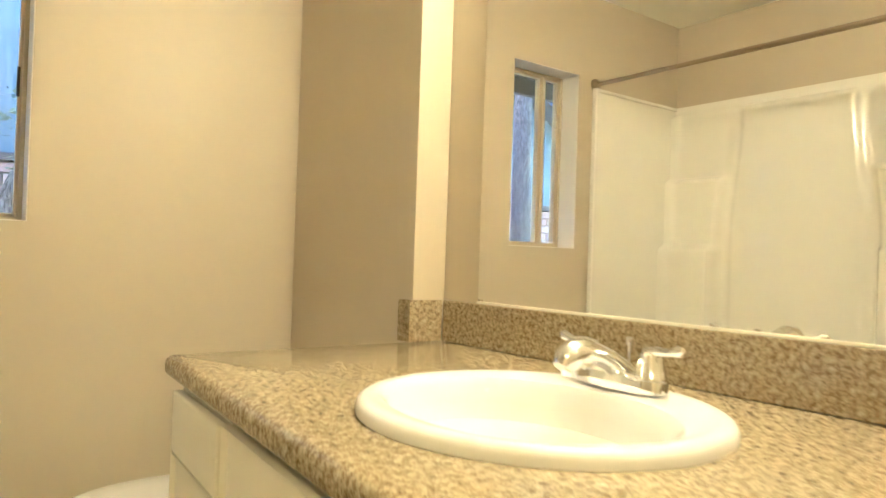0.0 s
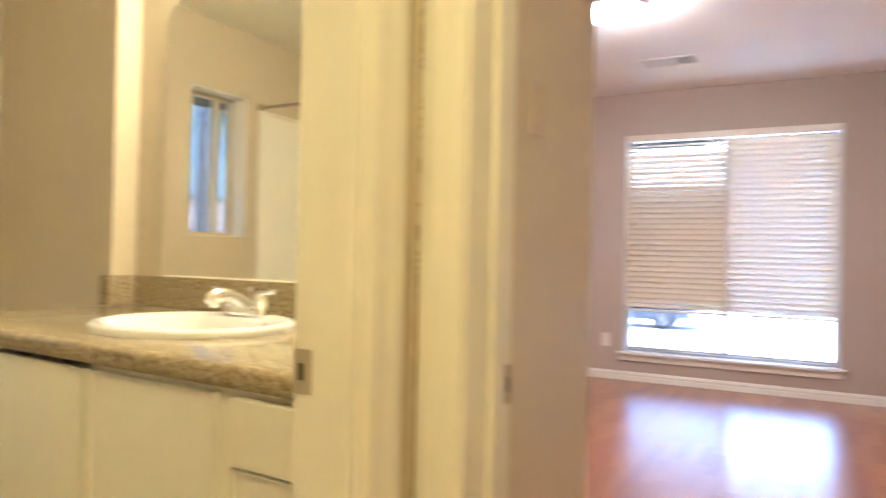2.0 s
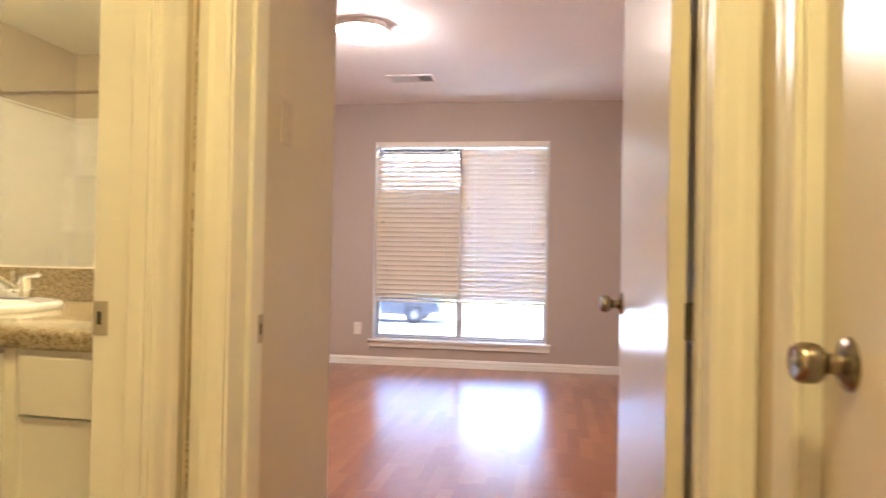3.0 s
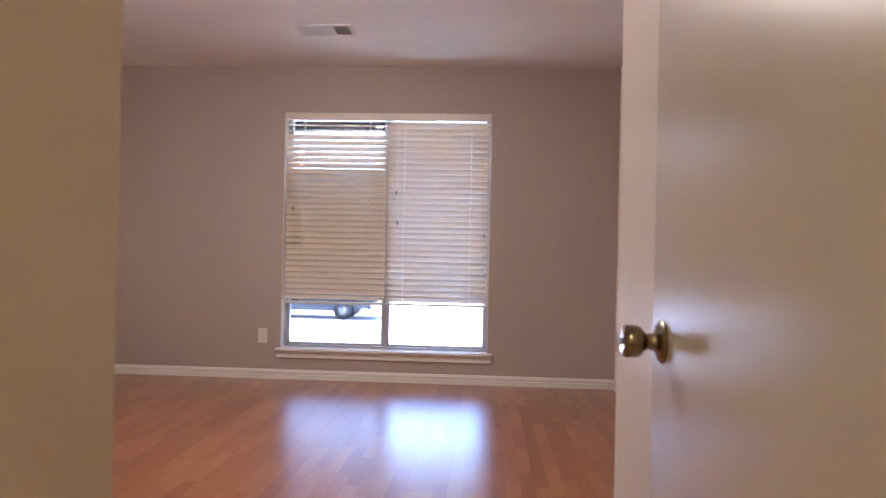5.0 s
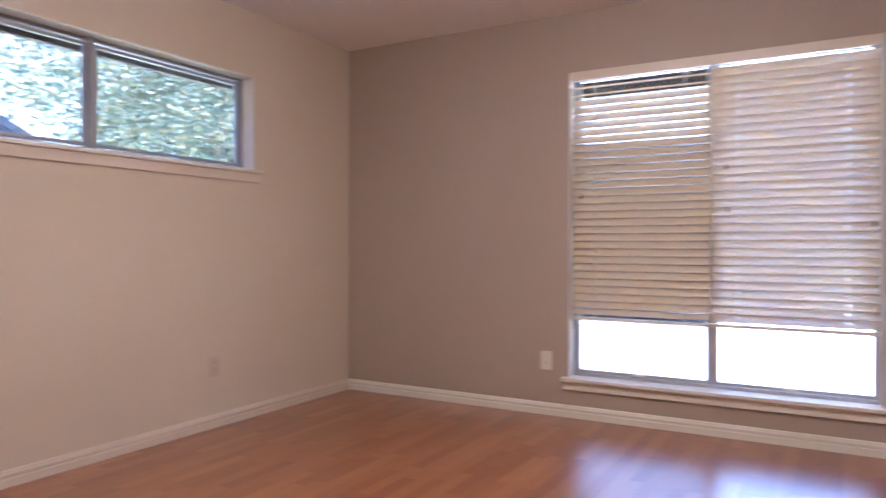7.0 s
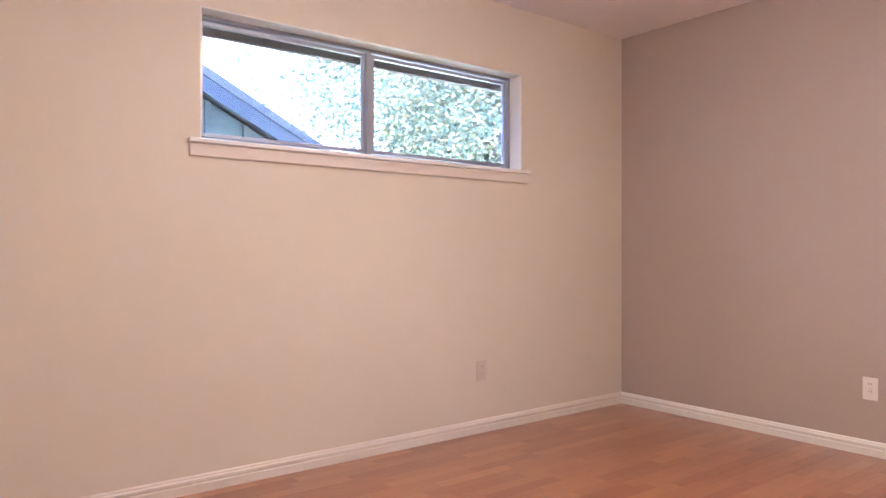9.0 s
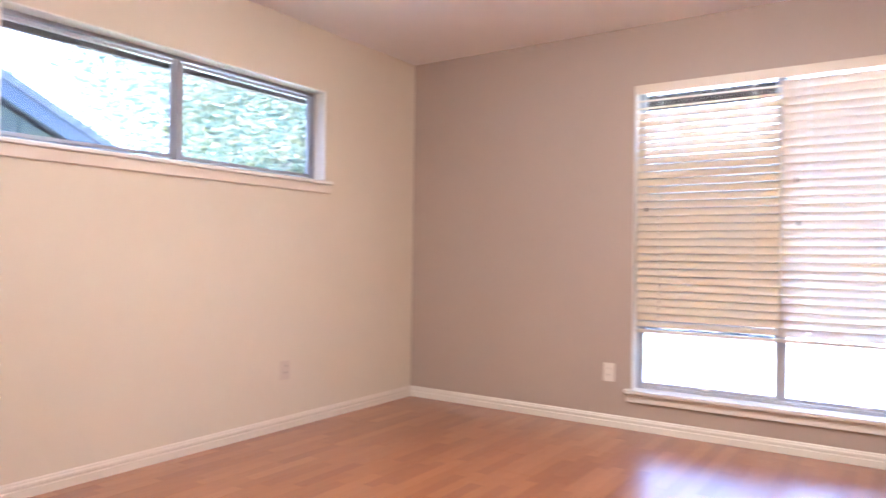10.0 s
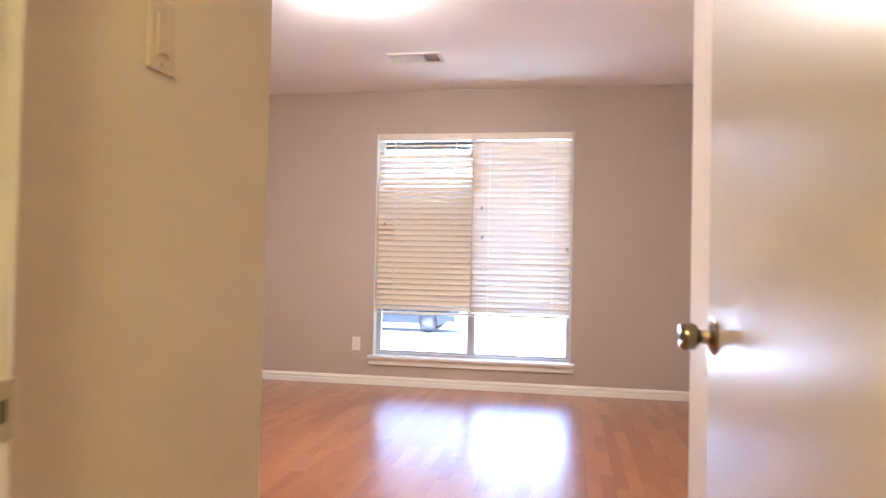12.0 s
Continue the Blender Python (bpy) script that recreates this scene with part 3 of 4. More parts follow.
part("reveal", boxes(((X_FAR + 0.003, y0 - 0.001, z0), (X_FAR + 0.084, y0 + 0.006, z1)), ((X_FAR + 0.003, y1 - 0.006, z0), (X_FAR + 0.084, y1 + 0.001, z1)), ((X_FAR + 0.003, y0, z1 - 0.006), (X_FAR + 0.084, y1, z1 + 0.001))), TRIM, win, "white window reveal")
part("window_sill", boxes(((X_FAR - 0.045, y0 - 0.035, z0 - 0.018), (X_FAR + 0.084, y1 + 0.035, z0 + 0.004)), bevel=0.004), TRIM, win, "white window stool")
part("apron", boxes(((X_FAR - 0.018, y0 - 0.03, z0 - 0.072), (X_FAR - 0.001, y1 + 0.03, z0 - 0.018)), bevel=0.003), TRIM, win)

# high bedroom window
x0, x1, z0, z1 = W2
win = base("window_2", (0, 0, 0), "high wide slider window in grey aluminium", "window", "structure")
xm = 4.03
window_frame_part(win, "y", Y_LEFT + 0.098, 0.05, x0 + 0.004, x1 - 0.004, z0 + 0.004, z1 - 0.004, 0.020, DARK_ALU, (xm,))
for a, b in ((x0 + 0.03, xm - 0.018), (xm + 0.018, x1 - 0.03)):
    window_frame_part(win, "y", Y_LEFT + 0.107, 0.025, a, b, z0 + 0.03, z1 - 0.03, 0.018, DARK_ALU, (), "sash")
    pane(win, "y", Y_LEFT + 0.118, a + 0.016, b - 0.016, z0 + 0.046, z1 - 0.046)
part("latch", boxes(((xm - 0.012, Y_LEFT + 0.088, 1.79), (xm + 0.004, Y_LEFT + 0.098, 1.85)), bevel=0.002), DARK_ALU, win)
part("reveal", boxes(((x0 - 0.001, Y_LEFT + 0.003, z0), (x0 + 0.006, Y_LEFT + 0.097, z1)), ((x1 - 0.006, Y_LEFT + 0.003, z0), (x1 + 0.001, Y_LEFT + 0.097, z1)), ((x0, Y_LEFT + 0.003, z1 - 0.006), (x1, Y_LEFT + 0.097, z1 + 0.001))), TRIM, win, "white window reveal")
part("window_sill", boxes(((x0 - 0.055, Y_LEFT - 0.03, z0 - 0.018), (x1 + 0.05, Y_LEFT + 0.097, z0 + 0.002)), bevel=0.004), TRIM, win, "white window stool")
part("apron", boxes(((x0 - 0.05, Y_LEFT - 0.015, z0 - 0.075), (x1 + 0.045, Y_LEFT - 0.001, z0 - 0.018)), bevel=0.003), CREAM_TRIM, win)

# bathroom window
x0, x1, z0, z1 = W3
win = base("window_3", (0, 0, 0), "narrow bathroom slider window in tan aluminium", "window", "structure")
xm = 0.415
window_frame_part(win, "y", Y_BATH + 0.100, 0.05, x0 + 0.002, x1 - 0.002, z0 + 0.002, z1 - 0.002, 0.012, TAN_ALU, (xm,))
for a, b in ((x0 + 0.014, xm - 0.009), (xm + 0.009, x1 - 0.014)):
    window_frame_part(win, "y", Y_BATH + 0.107, 0.025, a, b, z0 + 0.014, z1 - 0.014, 0.009, TAN_ALU, (), "sash")
    pane(win, "y", Y_BATH + 0.118, a + 0.009, b - 0.009, z0 + 0.027, z1 - 0.027)
part("reveal", boxes(((x0 - 0.001, Y_BATH + 0.003, z0), (x0 + 0.003, Y_BATH + 0.099, z1)), ((x1 - 0.003, Y_BATH + 0.003, z0), (x1 + 0.001, Y_BATH + 0.099, z1)), ((x0, Y_BATH + 0.003, z1 - 0.003), (x1, Y_BATH + 0.099, z1 + 0.001)), ((x0, Y_BATH + 0.003, z0 - 0.001), (x1, Y_BATH + 0.099, z0 + 0.003))), TRIM, win, "white window reveal")
part("latch", boxes(((x1 - 0.03, Y_BATH + 0.068, 1.47), (x1 - 0.022, Y_BATH + 0.076, 1.55)), bevel=0.001), DARK, win)

# ---- blinds ----
def blind(y_lo, y_hi, tilts, bottom, tassels):
    """A faux-wood blind: valance, head rail, slats, ladder cords and bottom rail."""
    t = base("window_blind", (X_FAR + 0.035, (y_lo + y_hi) / 2, 2.1), "white faux-wood slat blind, lowered most of the way", "window blind", "", "bedroom blinds")
    half = (y_hi - y_lo) / 2
    part("valance", boxes(((-0.042, -half, -0.028), (-0.032, half, 0.028)), bevel=0.002), RAIL, t)
    part("head_rail", boxes(((-0.025, -half + 0.01, -0.016), (0.025, half - 0.01, 0.022))), RAIL, t)
    bm = bmesh.new()
    sec = []
    for k in range(7):
        u = -0.030 + 0.060 * k / 6
        sec.append((u, 0.0070 * (1 - (u / 0.030) ** 2) + 0.0014))
    for k in range(6, -1, -1):
        u = -0.030 + 0.060 * k / 6
        sec.append((u, 0.0070 * (1 - (u / 0.030) ** 2) - 0.0014))
    # each slat is pierced where the two ladders run through it
    cuts = [-half + 0.0005, -half + 0.1375, -half + 0.1425, half - 0.1425, half - 0.1375, half - 0.0005]
    joined = bpy.data.meshes.new("slat")
    for k, (ya, yb) in enumerate(zip(cuts, cuts[1:])):
        rows = [sec] if k % 2 == 0 else [sec[:3] + sec[-3:], sec[4:7] + sec[7:10]]
        for ring in rows:
            piece = loft([[(u, yy, v) for u, v in ring] for yy in (ya, yb)])
            piece.to_mesh(joined)
            bm.from_mesh(joined)
            piece.free()
    bpy.data.meshes.remove(joined)
    slat_mesh = mesh_of("slat", bm, SLAT)
    n = len(tilts)
    top = -0.045
    step = (2.1 + top - bottom - 0.03) / n
    for k, a in enumerate(tilts):
        s = new("slat", slat_mesh)
        s.parent = t
        s.location = (0, 0, top - step * (k + 0.5))
        s.rotation_euler = (random.uniform(-0.0004, 0.0004), radians(-a + random.uniform(-0.5, 0.5)), 0)
    part("bottom_rail", boxes(((-0.026, -half + 0.0005, bottom - 2.1), (0.026, half - 0.0005, bottom - 2.1 + 0.018)), bevel=0.003), RAIL, t)
    for yy in (-half + 0.14, half - 0.14):
        for dx in (-0.027, 0.027):
            part("ladder_cord", tube([(dx, yy, 0), (dx, yy, bottom - 2.1 + 0.01)], 0.0009, 5), CORD, t)
    for yy in (-half + 0.14, half - 0.14):
        part("lift_cord", tube([(0, yy, 0), (0, yy, bottom - 2.1 + 0.01)], 0.0013, 6), CORD, t)
    for yy, zz in tassels:
        part("lift_cord", tube([(-0.031, yy - t.location.y, -0.03), (-0.031, yy - t.location.y, zz - 2.1)], 0.0009, 5), CORD, t)
        part("tassel", lathe([(0.002, 0.0), (0.006, -0.012), (0.008, -0.03), (0.0, -0.032)], "z", (-0.031, yy - t.location.y, zz - 2.1), 10), TASSEL, t, "small wooden cord tassel", True)
    return t


random.seed(11)
NS = 31
blind(W1[0] + 0.015, ym - 0.002, [-60.0] * NS, 0.605, ((0.05, 1.52), (0.04, 1.28), (-0.65, 1.19)))
blind(ym + 0.002, W1[1] - 0.015, [16 if k < 2 else 49.0 if k < NS - 1 else 30 for k in range(NS)], 0.605, ((0.88, 1.38),))

# ---- ceiling light, vent, switch, outlets ----
lamp = base("ceiling_light", (3.78, 0.49, H), "lit round flush ceiling light with a glass dome", "ceiling light")
part("pan", lathe([(0.165, 0.0), (0.170, -0.012), (0.170, -0.034), (0.166, -0.038), (0.158, -0.037), (0.156, -0.032), (0.0, -0.032)], "z", (0, 0, 0), 40), VENTPAINT, lamp, "white metal rim", True)
dome = [(0.150, -0.031)] + [(0.15 * math.cos(u), -0.034 - 0.074 * math.sin(u)) for u in [radians(a) for a in range(0, 90, 10)]] + [(0.0, -0.108)]
part("dome", lathe(dome, "z", (0, 0, 0), 40), lamp_glass("lit_dome", WARM_BED, LAMP_BED), lamp, "glowing frosted glass dome", True)

vent = base("ceiling_vent", (5.08, 0.43, H), "white metal ceiling air vent with slats", "vent")
part("frame", boxes(((-0.115, -0.19, -0.008), (0.115, -0.165, 0)), ((-0.115, 0.165, -0.008), (0.115, 0.19, 0)), ((-0.115, -0.165, -0.008), (-0.09, 0.165, 0)), ((0.09, -0.165, -0.008), (0.115, 0.165, 0)), bevel=0.002), VENTPAINT, vent)
part("backing", boxes(((-0.09, -0.165, -0.0015), (0.09, 0.165, -0.0005))), DARK, vent)
fin = mesh_of("slat", boxes(((-0.088, -0.009, -0.0007), (0.088, 0.009, 0.0007))), VENTPAINT)
for k in range(17):
    s = new("slat", fin)
    s.parent = vent
    s.location = (0, -0.152 + 0.019 * k, -0.007)
    s.rotation_euler = (radians(-45 if k > 4 else 40), 0, 0)

def outlet(name, place, turn, kind="outlet", cover=None):
    """A cover plate with two sockets or a toggle, facing -x before its turn."""
    t = base(name, place, "ivory duplex wall outlet with its cover plate" if kind == "outlet" else "ivory rocker light switch with its cover plate", "outlet" if kind == "outlet" else "light switch")
    wide = 0.036
    cover = cover or PLASTIC
    part("cover_plate", boxes(((-0.006, -wide, -0.058), (0, wide, 0.058)), bevel=0.002), cover, t)
    if kind == "outlet":
        for dz in (-0.02, 0.02):
            s = part("socket", lathe([(0.0, -0.0075), (0.015, -0.0075), (0.016, -0.005), (0.016, 0.0)], "x", (0, 0, dz), 16), cover, t)
            part("slot", boxes(((-0.0082, -0.007, dz + 0.001), (-0.0074, -0.0045, dz + 0.009)), ((-0.0082, 0.0045, dz + 0.001), (-0.0074, 0.007, dz + 0.009))), DARK, s)
    else:
        part("rocker", boxes(((-0.009, -0.0165, -0.033), (-0.004, 0.0165, 0.033)), bevel=0.0015), cover, t)
        part("toggle", boxes(((-0.013, -0.009, -0.028), (-0.008, 0.009, -0.022)), bevel=0.001), cover, t)
    for dz in ((0,) if kind == "outlet" else (-0.045, 0.045)):
        part("screw", lathe([(0.0, -0.0072), (0.003, -0.0072), (0.003, -0.005)], "x", (0, 0, dz), 8), STEEL, t)
    t.rotation_euler = (0, 0, radians(turn))
    return t


outlet("outlet", (X_FAR, 1.103, 0.341), 0)
outlet("outlet", (4.724, Y_LEFT, 0.355), 90, cover=CREAM_COVER)
outlet("outlet", (4.43, Y_RIGHT, 0.37), -90, cover=CREAM_COVER)
outlet("light_switch", (1.289, Y_PASS_L, 1.38), 90, "switch", CREAM_COVER)

# hall ceiling light, behind and above
hall = base("ceiling_light", (-0.42, -0.74, H), "lit round flush hall ceiling light", "ceiling light")
part("pan", lathe([(0.145, 0.0), (0.148, -0.012), (0.145, -0.03), (0.135, -0.037), (0.0, -0.037)], "z", (0, 0, 0), 32), STEEL, hall, "", True)
part("dome", lathe([(r * 0.85, h) for r, h in dome], "z", (0, 0, 0), 32), lamp_glass("lit_hall_dome", WARM_HALL, LAMP_HALL), hall, "glowing frosted glass dome", True)

# ---- bathroom ----
Z_TOP = 0.868
Y_END = 0.046
FRONT = 0.885


def skewed(bm):
    """The vanity's front runs slightly out of parallel with the mirror wall."""
    for v in bm.verts:
        if v.co.x < 0.90:
            v.co.x -= 0.067 * (1.57 - v.co.y)
    return bm


def shaker(name, parent, y_lo, y_hi, z_lo, z_hi, rail=0.055, ajar=0.0):
    """A framed front: stiles and rails round a recessed panel, facing -x; ajar swings it out round its far edge."""
    bm = boxes(((FRONT - 0.020, y_lo, z_lo), (FRONT - 0.001, y_hi, z_hi)))
    bm.faces.ensure_lookup_table()
    face = min(bm.faces, key=lambda q: q.calc_center_median().x)
    bmesh.ops.inset_region(bm, faces=[face], thickness=rail)
    bmesh.ops.inset_region(bm, faces=[face], thickness=0.004, depth=-0.010)
    bmesh.ops.bevel(bm, geom=[e for e in bm.edges if abs(e.verts[0].co.x - e.verts[1].co.x) < 1e-6 and e.verts[0].co.x < FRONT - 0.019], offset=0.0016, segments=2, affect="EDGES", profile=0.5)
    bmesh.ops.recalc_face_normals(bm, faces=bm.faces)
    skewed(bm)
    for v in bm.verts:
        v.co.x -= ajar * (y_hi - v.co.y)
    return part(name, bm, CABINET, parent)


def slab_front(parent, y_lo, y_hi, z_lo, z_hi):
    return part("drawer_front", skewed(boxes(((FRONT - 0.020, y_lo, z_lo), (FRONT - 0.001, y_hi, z_hi)), bevel=0.004)), CABINET, parent)


def carcass(label, y_lo, y_hi, gap=None):
    """A cabinet box on a toe kick; gap (y0, y1, depth) leaves its front open over a door, that far down."""
    t = base("vanity_cabinet", (0, 0, 0), label, "cabinet", "", "vanity cabinets")
    back = X_MIRROR - 0.006
    g0, g1, depth = gap or (y_lo, y_lo, 0.0)
    z_rail = 0.822 - depth
    blocks = [((FRONT, y_lo, 0.10), (back, y_hi, z_rail)), ((FRONT + 0.07, y_lo, 0.004), (back, y_hi, 0.10))]
    if gap:
        blocks += [((FRONT, y_lo, z_rail), (back, g0, 0.822)), ((FRONT, g1, z_rail), (back, y_hi, 0.822)), ((FRONT + 0.10, g0, z_rail), (back, g1, 0.822))]
    part("body", skewed(boxes(*blocks, bevel=0.001)), CABINET, t)
    return t


left = carcass("white painted vanity cabinet with a stack of drawers", 1.206, 1.535)
slab_front(left, 1.222, 1.530, 0.690, 0.805)
shaker("drawer_front", left, 1.222, 1.530, 0.42, 0.686, 0.042)
shaker("drawer_front", left, 1.222, 1.530, 0.13, 0.408, 0.042)
mid = carcass("white painted sink cabinet with two framed doors, one ajar", 0.360, 1.204, (0.80, 1.185, 0.034))
shaker("cabinet_door", mid, 0.790, 1.195, 0.13, 0.811, 0.055, 0.010)
shaker("cabinet_door", mid, 0.387, 0.772, 0.13, 0.812)
right = carcass("white painted vanity cabinet with drawers under a plain front", Y_END + 0.001, 0.358)
slab_front(right, 0.075, 0.338, 0.690, 0.810)
shaker("drawer_front", right, 0.075, 0.338, 0.41, 0.686, 0.042)
shaker("drawer_front", right, 0.075, 0.338, 0.13, 0.398, 0.042)

# countertop with a bullnose front and an oval cut-out
SX, SY, SA, SB = 1.142, 0.830, 0.240, 0.258
bm = bmesh.new()
cx0, cx1, cy0, cy1 = 0.858, X_MIRROR - 0.004, Y_END, 1.575
N = 72
levels = []
for z in (Z_TOP, Z_TOP - 0.045):
    inner, outer = [], []
    for k in range(N):
        u = 2 * math.pi * k / N
        c, s = math.cos(u), math.sin(u)
        inner.append(bm.verts.new((SX + (SA - 0.02) * c, SY + (SB - 0.02) * s, z)))
        reach = min((cx1 - SX) / c if c > 1e-9 else 1e9, (cx0 - SX) / c if c < -1e-9 else 1e9, (cy1 - SY) / s if s > 1e-9 else 1e9, (cy0 - SY) / s if s < -1e-9 else 1e9)
        outer.append(bm.verts.new((SX + reach * c, SY + reach * s, z)))
    levels.append((inner, outer))
corners = [[bm.verts.new((x, y, z)) for x, y in ((cx0, cy0), (cx0, cy1), (cx1, cy1), (cx1, cy0))] for z in (Z_TOP, Z_TOP - 0.045)]


def edge_of(p):
    return tuple(i for i, hit in enumerate((abs(p.x - cx0) < 1e-6, abs(p.y - cy1) < 1e-6, abs(p.x - cx1) < 1e-6, abs(p.y - cy0) < 1e-6)) if hit)


loops = []
for lev, ((inner, outer), cs) in enumerate(zip(levels, corners)):
    for k in range(N):
        a, b = outer[k], outer[(k + 1) % N]
        ring = [inner[k], a]
        ea, eb = edge_of(a.co), edge_of(b.co)
        if not set(ea) & set(eb):
            ring.append(min(cs, key=lambda v: (v.co - a.co).length + (v.co - b.co).length))
        ring += [b, inner[(k + 1) % N]]
        bm.faces.new(ring if lev == 0 else ring[::-1])
for k in range(N):
    (i0, o0), (i1, o1) = levels
    j = (k + 1) % N
    bm.faces.new((i0[k], i0[j], i1[j], i1[k]))
    if set(edge_of(o0[k].co)) & set(edge_of(o0[j].co)):
        bm.faces.new((o0[k], o1[k], o1[j], o0[j]))
    else:
        c0 = min(corners[0], key=lambda v: (v.co - o0[k].co).length + (v.co - o0[j].co).length)
        c1 = corners[1][corners[0].index(c0)]
        bm.faces.new((o0[k], o1[k], c1, c0))
        bm.faces.new((c0, c1, o1[j], o0[j]))
bmesh.ops.recalc_face_normals(bm, faces=bm.faces)
nose = [e for e in bm.edges if all(abs(v.co.x - cx0) < 1e-6 for v in e.verts) or all(abs(v.co.y - cy1) < 1e-6 for v in e.verts)]
nose = [e for e in nose if abs(e.verts[0].co.z - e.verts[1].co.z) < 1e-6]
bmesh.ops.bevel(bm, geom=nose, offset=0.0165, segments=5, affect="EDGES", profile=0.5)
counter = base("countertop", (0, 0, 0), "speckled brown granite-look countertop with a rounded front edge", "countertop")
part("slab", skewed(bm), GRANITE, counter, "", True)

ZS = Z_TOP + 0.102
part("backsplash", boxes(((X_MIRROR - 0.022, Y_END, Z_TOP + 0.001), (X_MIRROR - 0.001, Y_STUB - 0.022, ZS)), bevel=0.002), GRANITE, counter)
part("side_splash", boxes(((X_TOILET - 0.022, Y_STUB - 0.020, Z_TOP + 0.001), (X_MIRROR - 0.0235, Y_STUB - 0.001, ZS)), ((X_TOILET - 0.022, Y_STUB - 0.0005, Z_TOP + 0.001), (X_TOILET - 0.002, Y_STUB + 0.032, ZS)), bevel=0.001), GRANITE, counter)

# oval drop-in sink
sink = base("sink", (SX, SY, Z_TOP), "white porcelain oval drop-in sink", "sink")
prof = [(1.0, 0.0005), (1.0, 0.010), (0.985, 0.017), (0.955, 0.0205), (0.90, 0.020), (0.86, 0.016), (0.83, 0.006), (0.80, -0.02), (0.74, -0.07), (0.62, -0.115), (0.40, -0.140), (0.12, -0.147), (0.10, -0.150), (0.0, -0.150)]
bm = bmesh.new()
rings = []
for r, h in prof:
    off = -0.030 if h < 0.018 and r < 0.9 else 0.0
    ax = SA * r - (0.045 if r < 0.88 and r > 0.3 else 0.0) * min(1, r)
    rings.append([bm.verts.new((ax * math.cos(2 * math.pi * k / 64) + off, SB * r * math.sin(2 * math.pi * k / 64), h)) for k in range(64)])
for a, b in zip(rings, rings[1:]):
    for k in range(64):
        bm.faces.new((a[k], a[(k + 1) % 64], b[(k + 1) % 64], b[k]))
bmesh.ops.remove_doubles(bm, verts=bm.verts, dist=1e-5)
bmesh.ops.recalc_face_normals(bm, faces=bm.faces)
part("basin", bm, PORCELAIN, sink, "", True)
part("drain", lathe([(0.024, -0.1485), (0.024, -0.146), (0.018, -0.1455), (0.0, -0.147)], "z", (-0.03, 0, 0), 20), CHROME, sink, "chrome drain", True)

# centre-set faucet
FX, FY, FZ = 1.325, 0.838, Z_TOP + 0.0205
faucet = base("faucet", (FX, FY, FZ), "chrome two-handle bathroom faucet on the sink deck", "faucet")
ring = []
for k in range(40):
    u = 2 * math.pi * k / 40
    c, s = math.cos(u), math.sin(u)
    ring.append((0.027 * abs(c) ** 0.6 * (1 if c > 0 else -1), 0.079 * abs(s) ** 0.75 * (1 if s > 0 else -1)))
part("base_plate", loft([[(x * k, y * k, z) for x, y in ring] for k, z in ((1.0, 0.0), (1.0, 0.018), (0.95, 0.023), (0.80, 0.026))]), CHROME, faucet, "", True)
part("spout", tube([(0.012, 0, 0.012), (-0.006, 0, 0.028), (-0.030, 0, 0.043), (-0.058, 0, 0.054), (-0.085, 0, 0.059), (-0.105, 0, 0.056), (-0.120, 0, 0.047), (-0.128, 0, 0.037)], [0.025, 0.0195, 0.0165, 0.016, 0.0185, 0.0215, 0.0205, 0.014], 20), CHROME, faucet, "", True)
part("aerator", lathe([(0.0, 0.026), (0.0125, 0.026), (0.013, 0.038), (0.0, 0.039)], "z", (-0.112, 0, 0), 16), CHROME, faucet, "", True)
for s in (1, -1):
    h = part("handle", lathe([(0.0245, 0.020), (0.0245, 0.024), (0.0225, 0.027), (0.0195, 0.044), (0.0155, 0.057), (0.009, 0.061), (0.0, 0.062)], "z", (0, 0.055 * s, 0), 22), CHROME, faucet, "", True)
    part("lever", tube([(0, 0.046 * s, 0.055), (-0.004, 0.068 * s, 0.062), (-0.008, 0.090 * s, 0.062), (-0.010, 0.108 * s, 0.067), (-0.011, 0.115 * s, 0.070)], [0.010, 0.0075, 0.0060, 0.0085, 0.004], 12), CHROME, h, "", True)
part("lift_rod", tube([(0.020, 0, 0.02), (0.020, 0, 0.064)], 0.0026, 8), CHROME, faucet, "", True)
part("lift_knob", lathe([(0.0, 0.062), (0.0055, 0.062), (0.0065, 0.068), (0.0055, 0.074), (0.0, 0.075)], "z", (0.020, 0, 0), 12), CHROME, faucet, "", True)

# mirror with rounded upper corners
MY0, MY1, MZ0, MZ1, MR = 0.13, 1.428, ZS + 0.002, 1.915, 0.10
pts = [(MY0, MZ0), (MY1, MZ0)]
pts += [(MY1 - MR + MR * math.cos(radians(a)), MZ1 - MR + MR * math.sin(radians(a))) for a in range(0, 91, 9)]
pts += [(MY0 + MR + MR * math.cos(radians(a)), MZ1 - MR + MR * math.sin(radians(a))) for a in range(90, 181, 9)]
mirror = base("mirror", (X_MIRROR, 0, 0), "frameless wall mirror with rounded upper corners above the splash", "mirror")
# Pale strip in place of the highlight on the splash's bevelled top edge.
part("splash_highlight", boxes(((-0.0105, MY0, ZS + 0.0002), (-0.0065, MY1, ZS + 0.005)), bevel=0.0008), PLASTIC, mirror, "thin pale strip standing in for the highlight on the splash edge")
part("glass", loft([[(-0.006, y, z) for y, z in pts], [(-0.001, y, z) for y, z in pts]]), MIRROR, mirror)

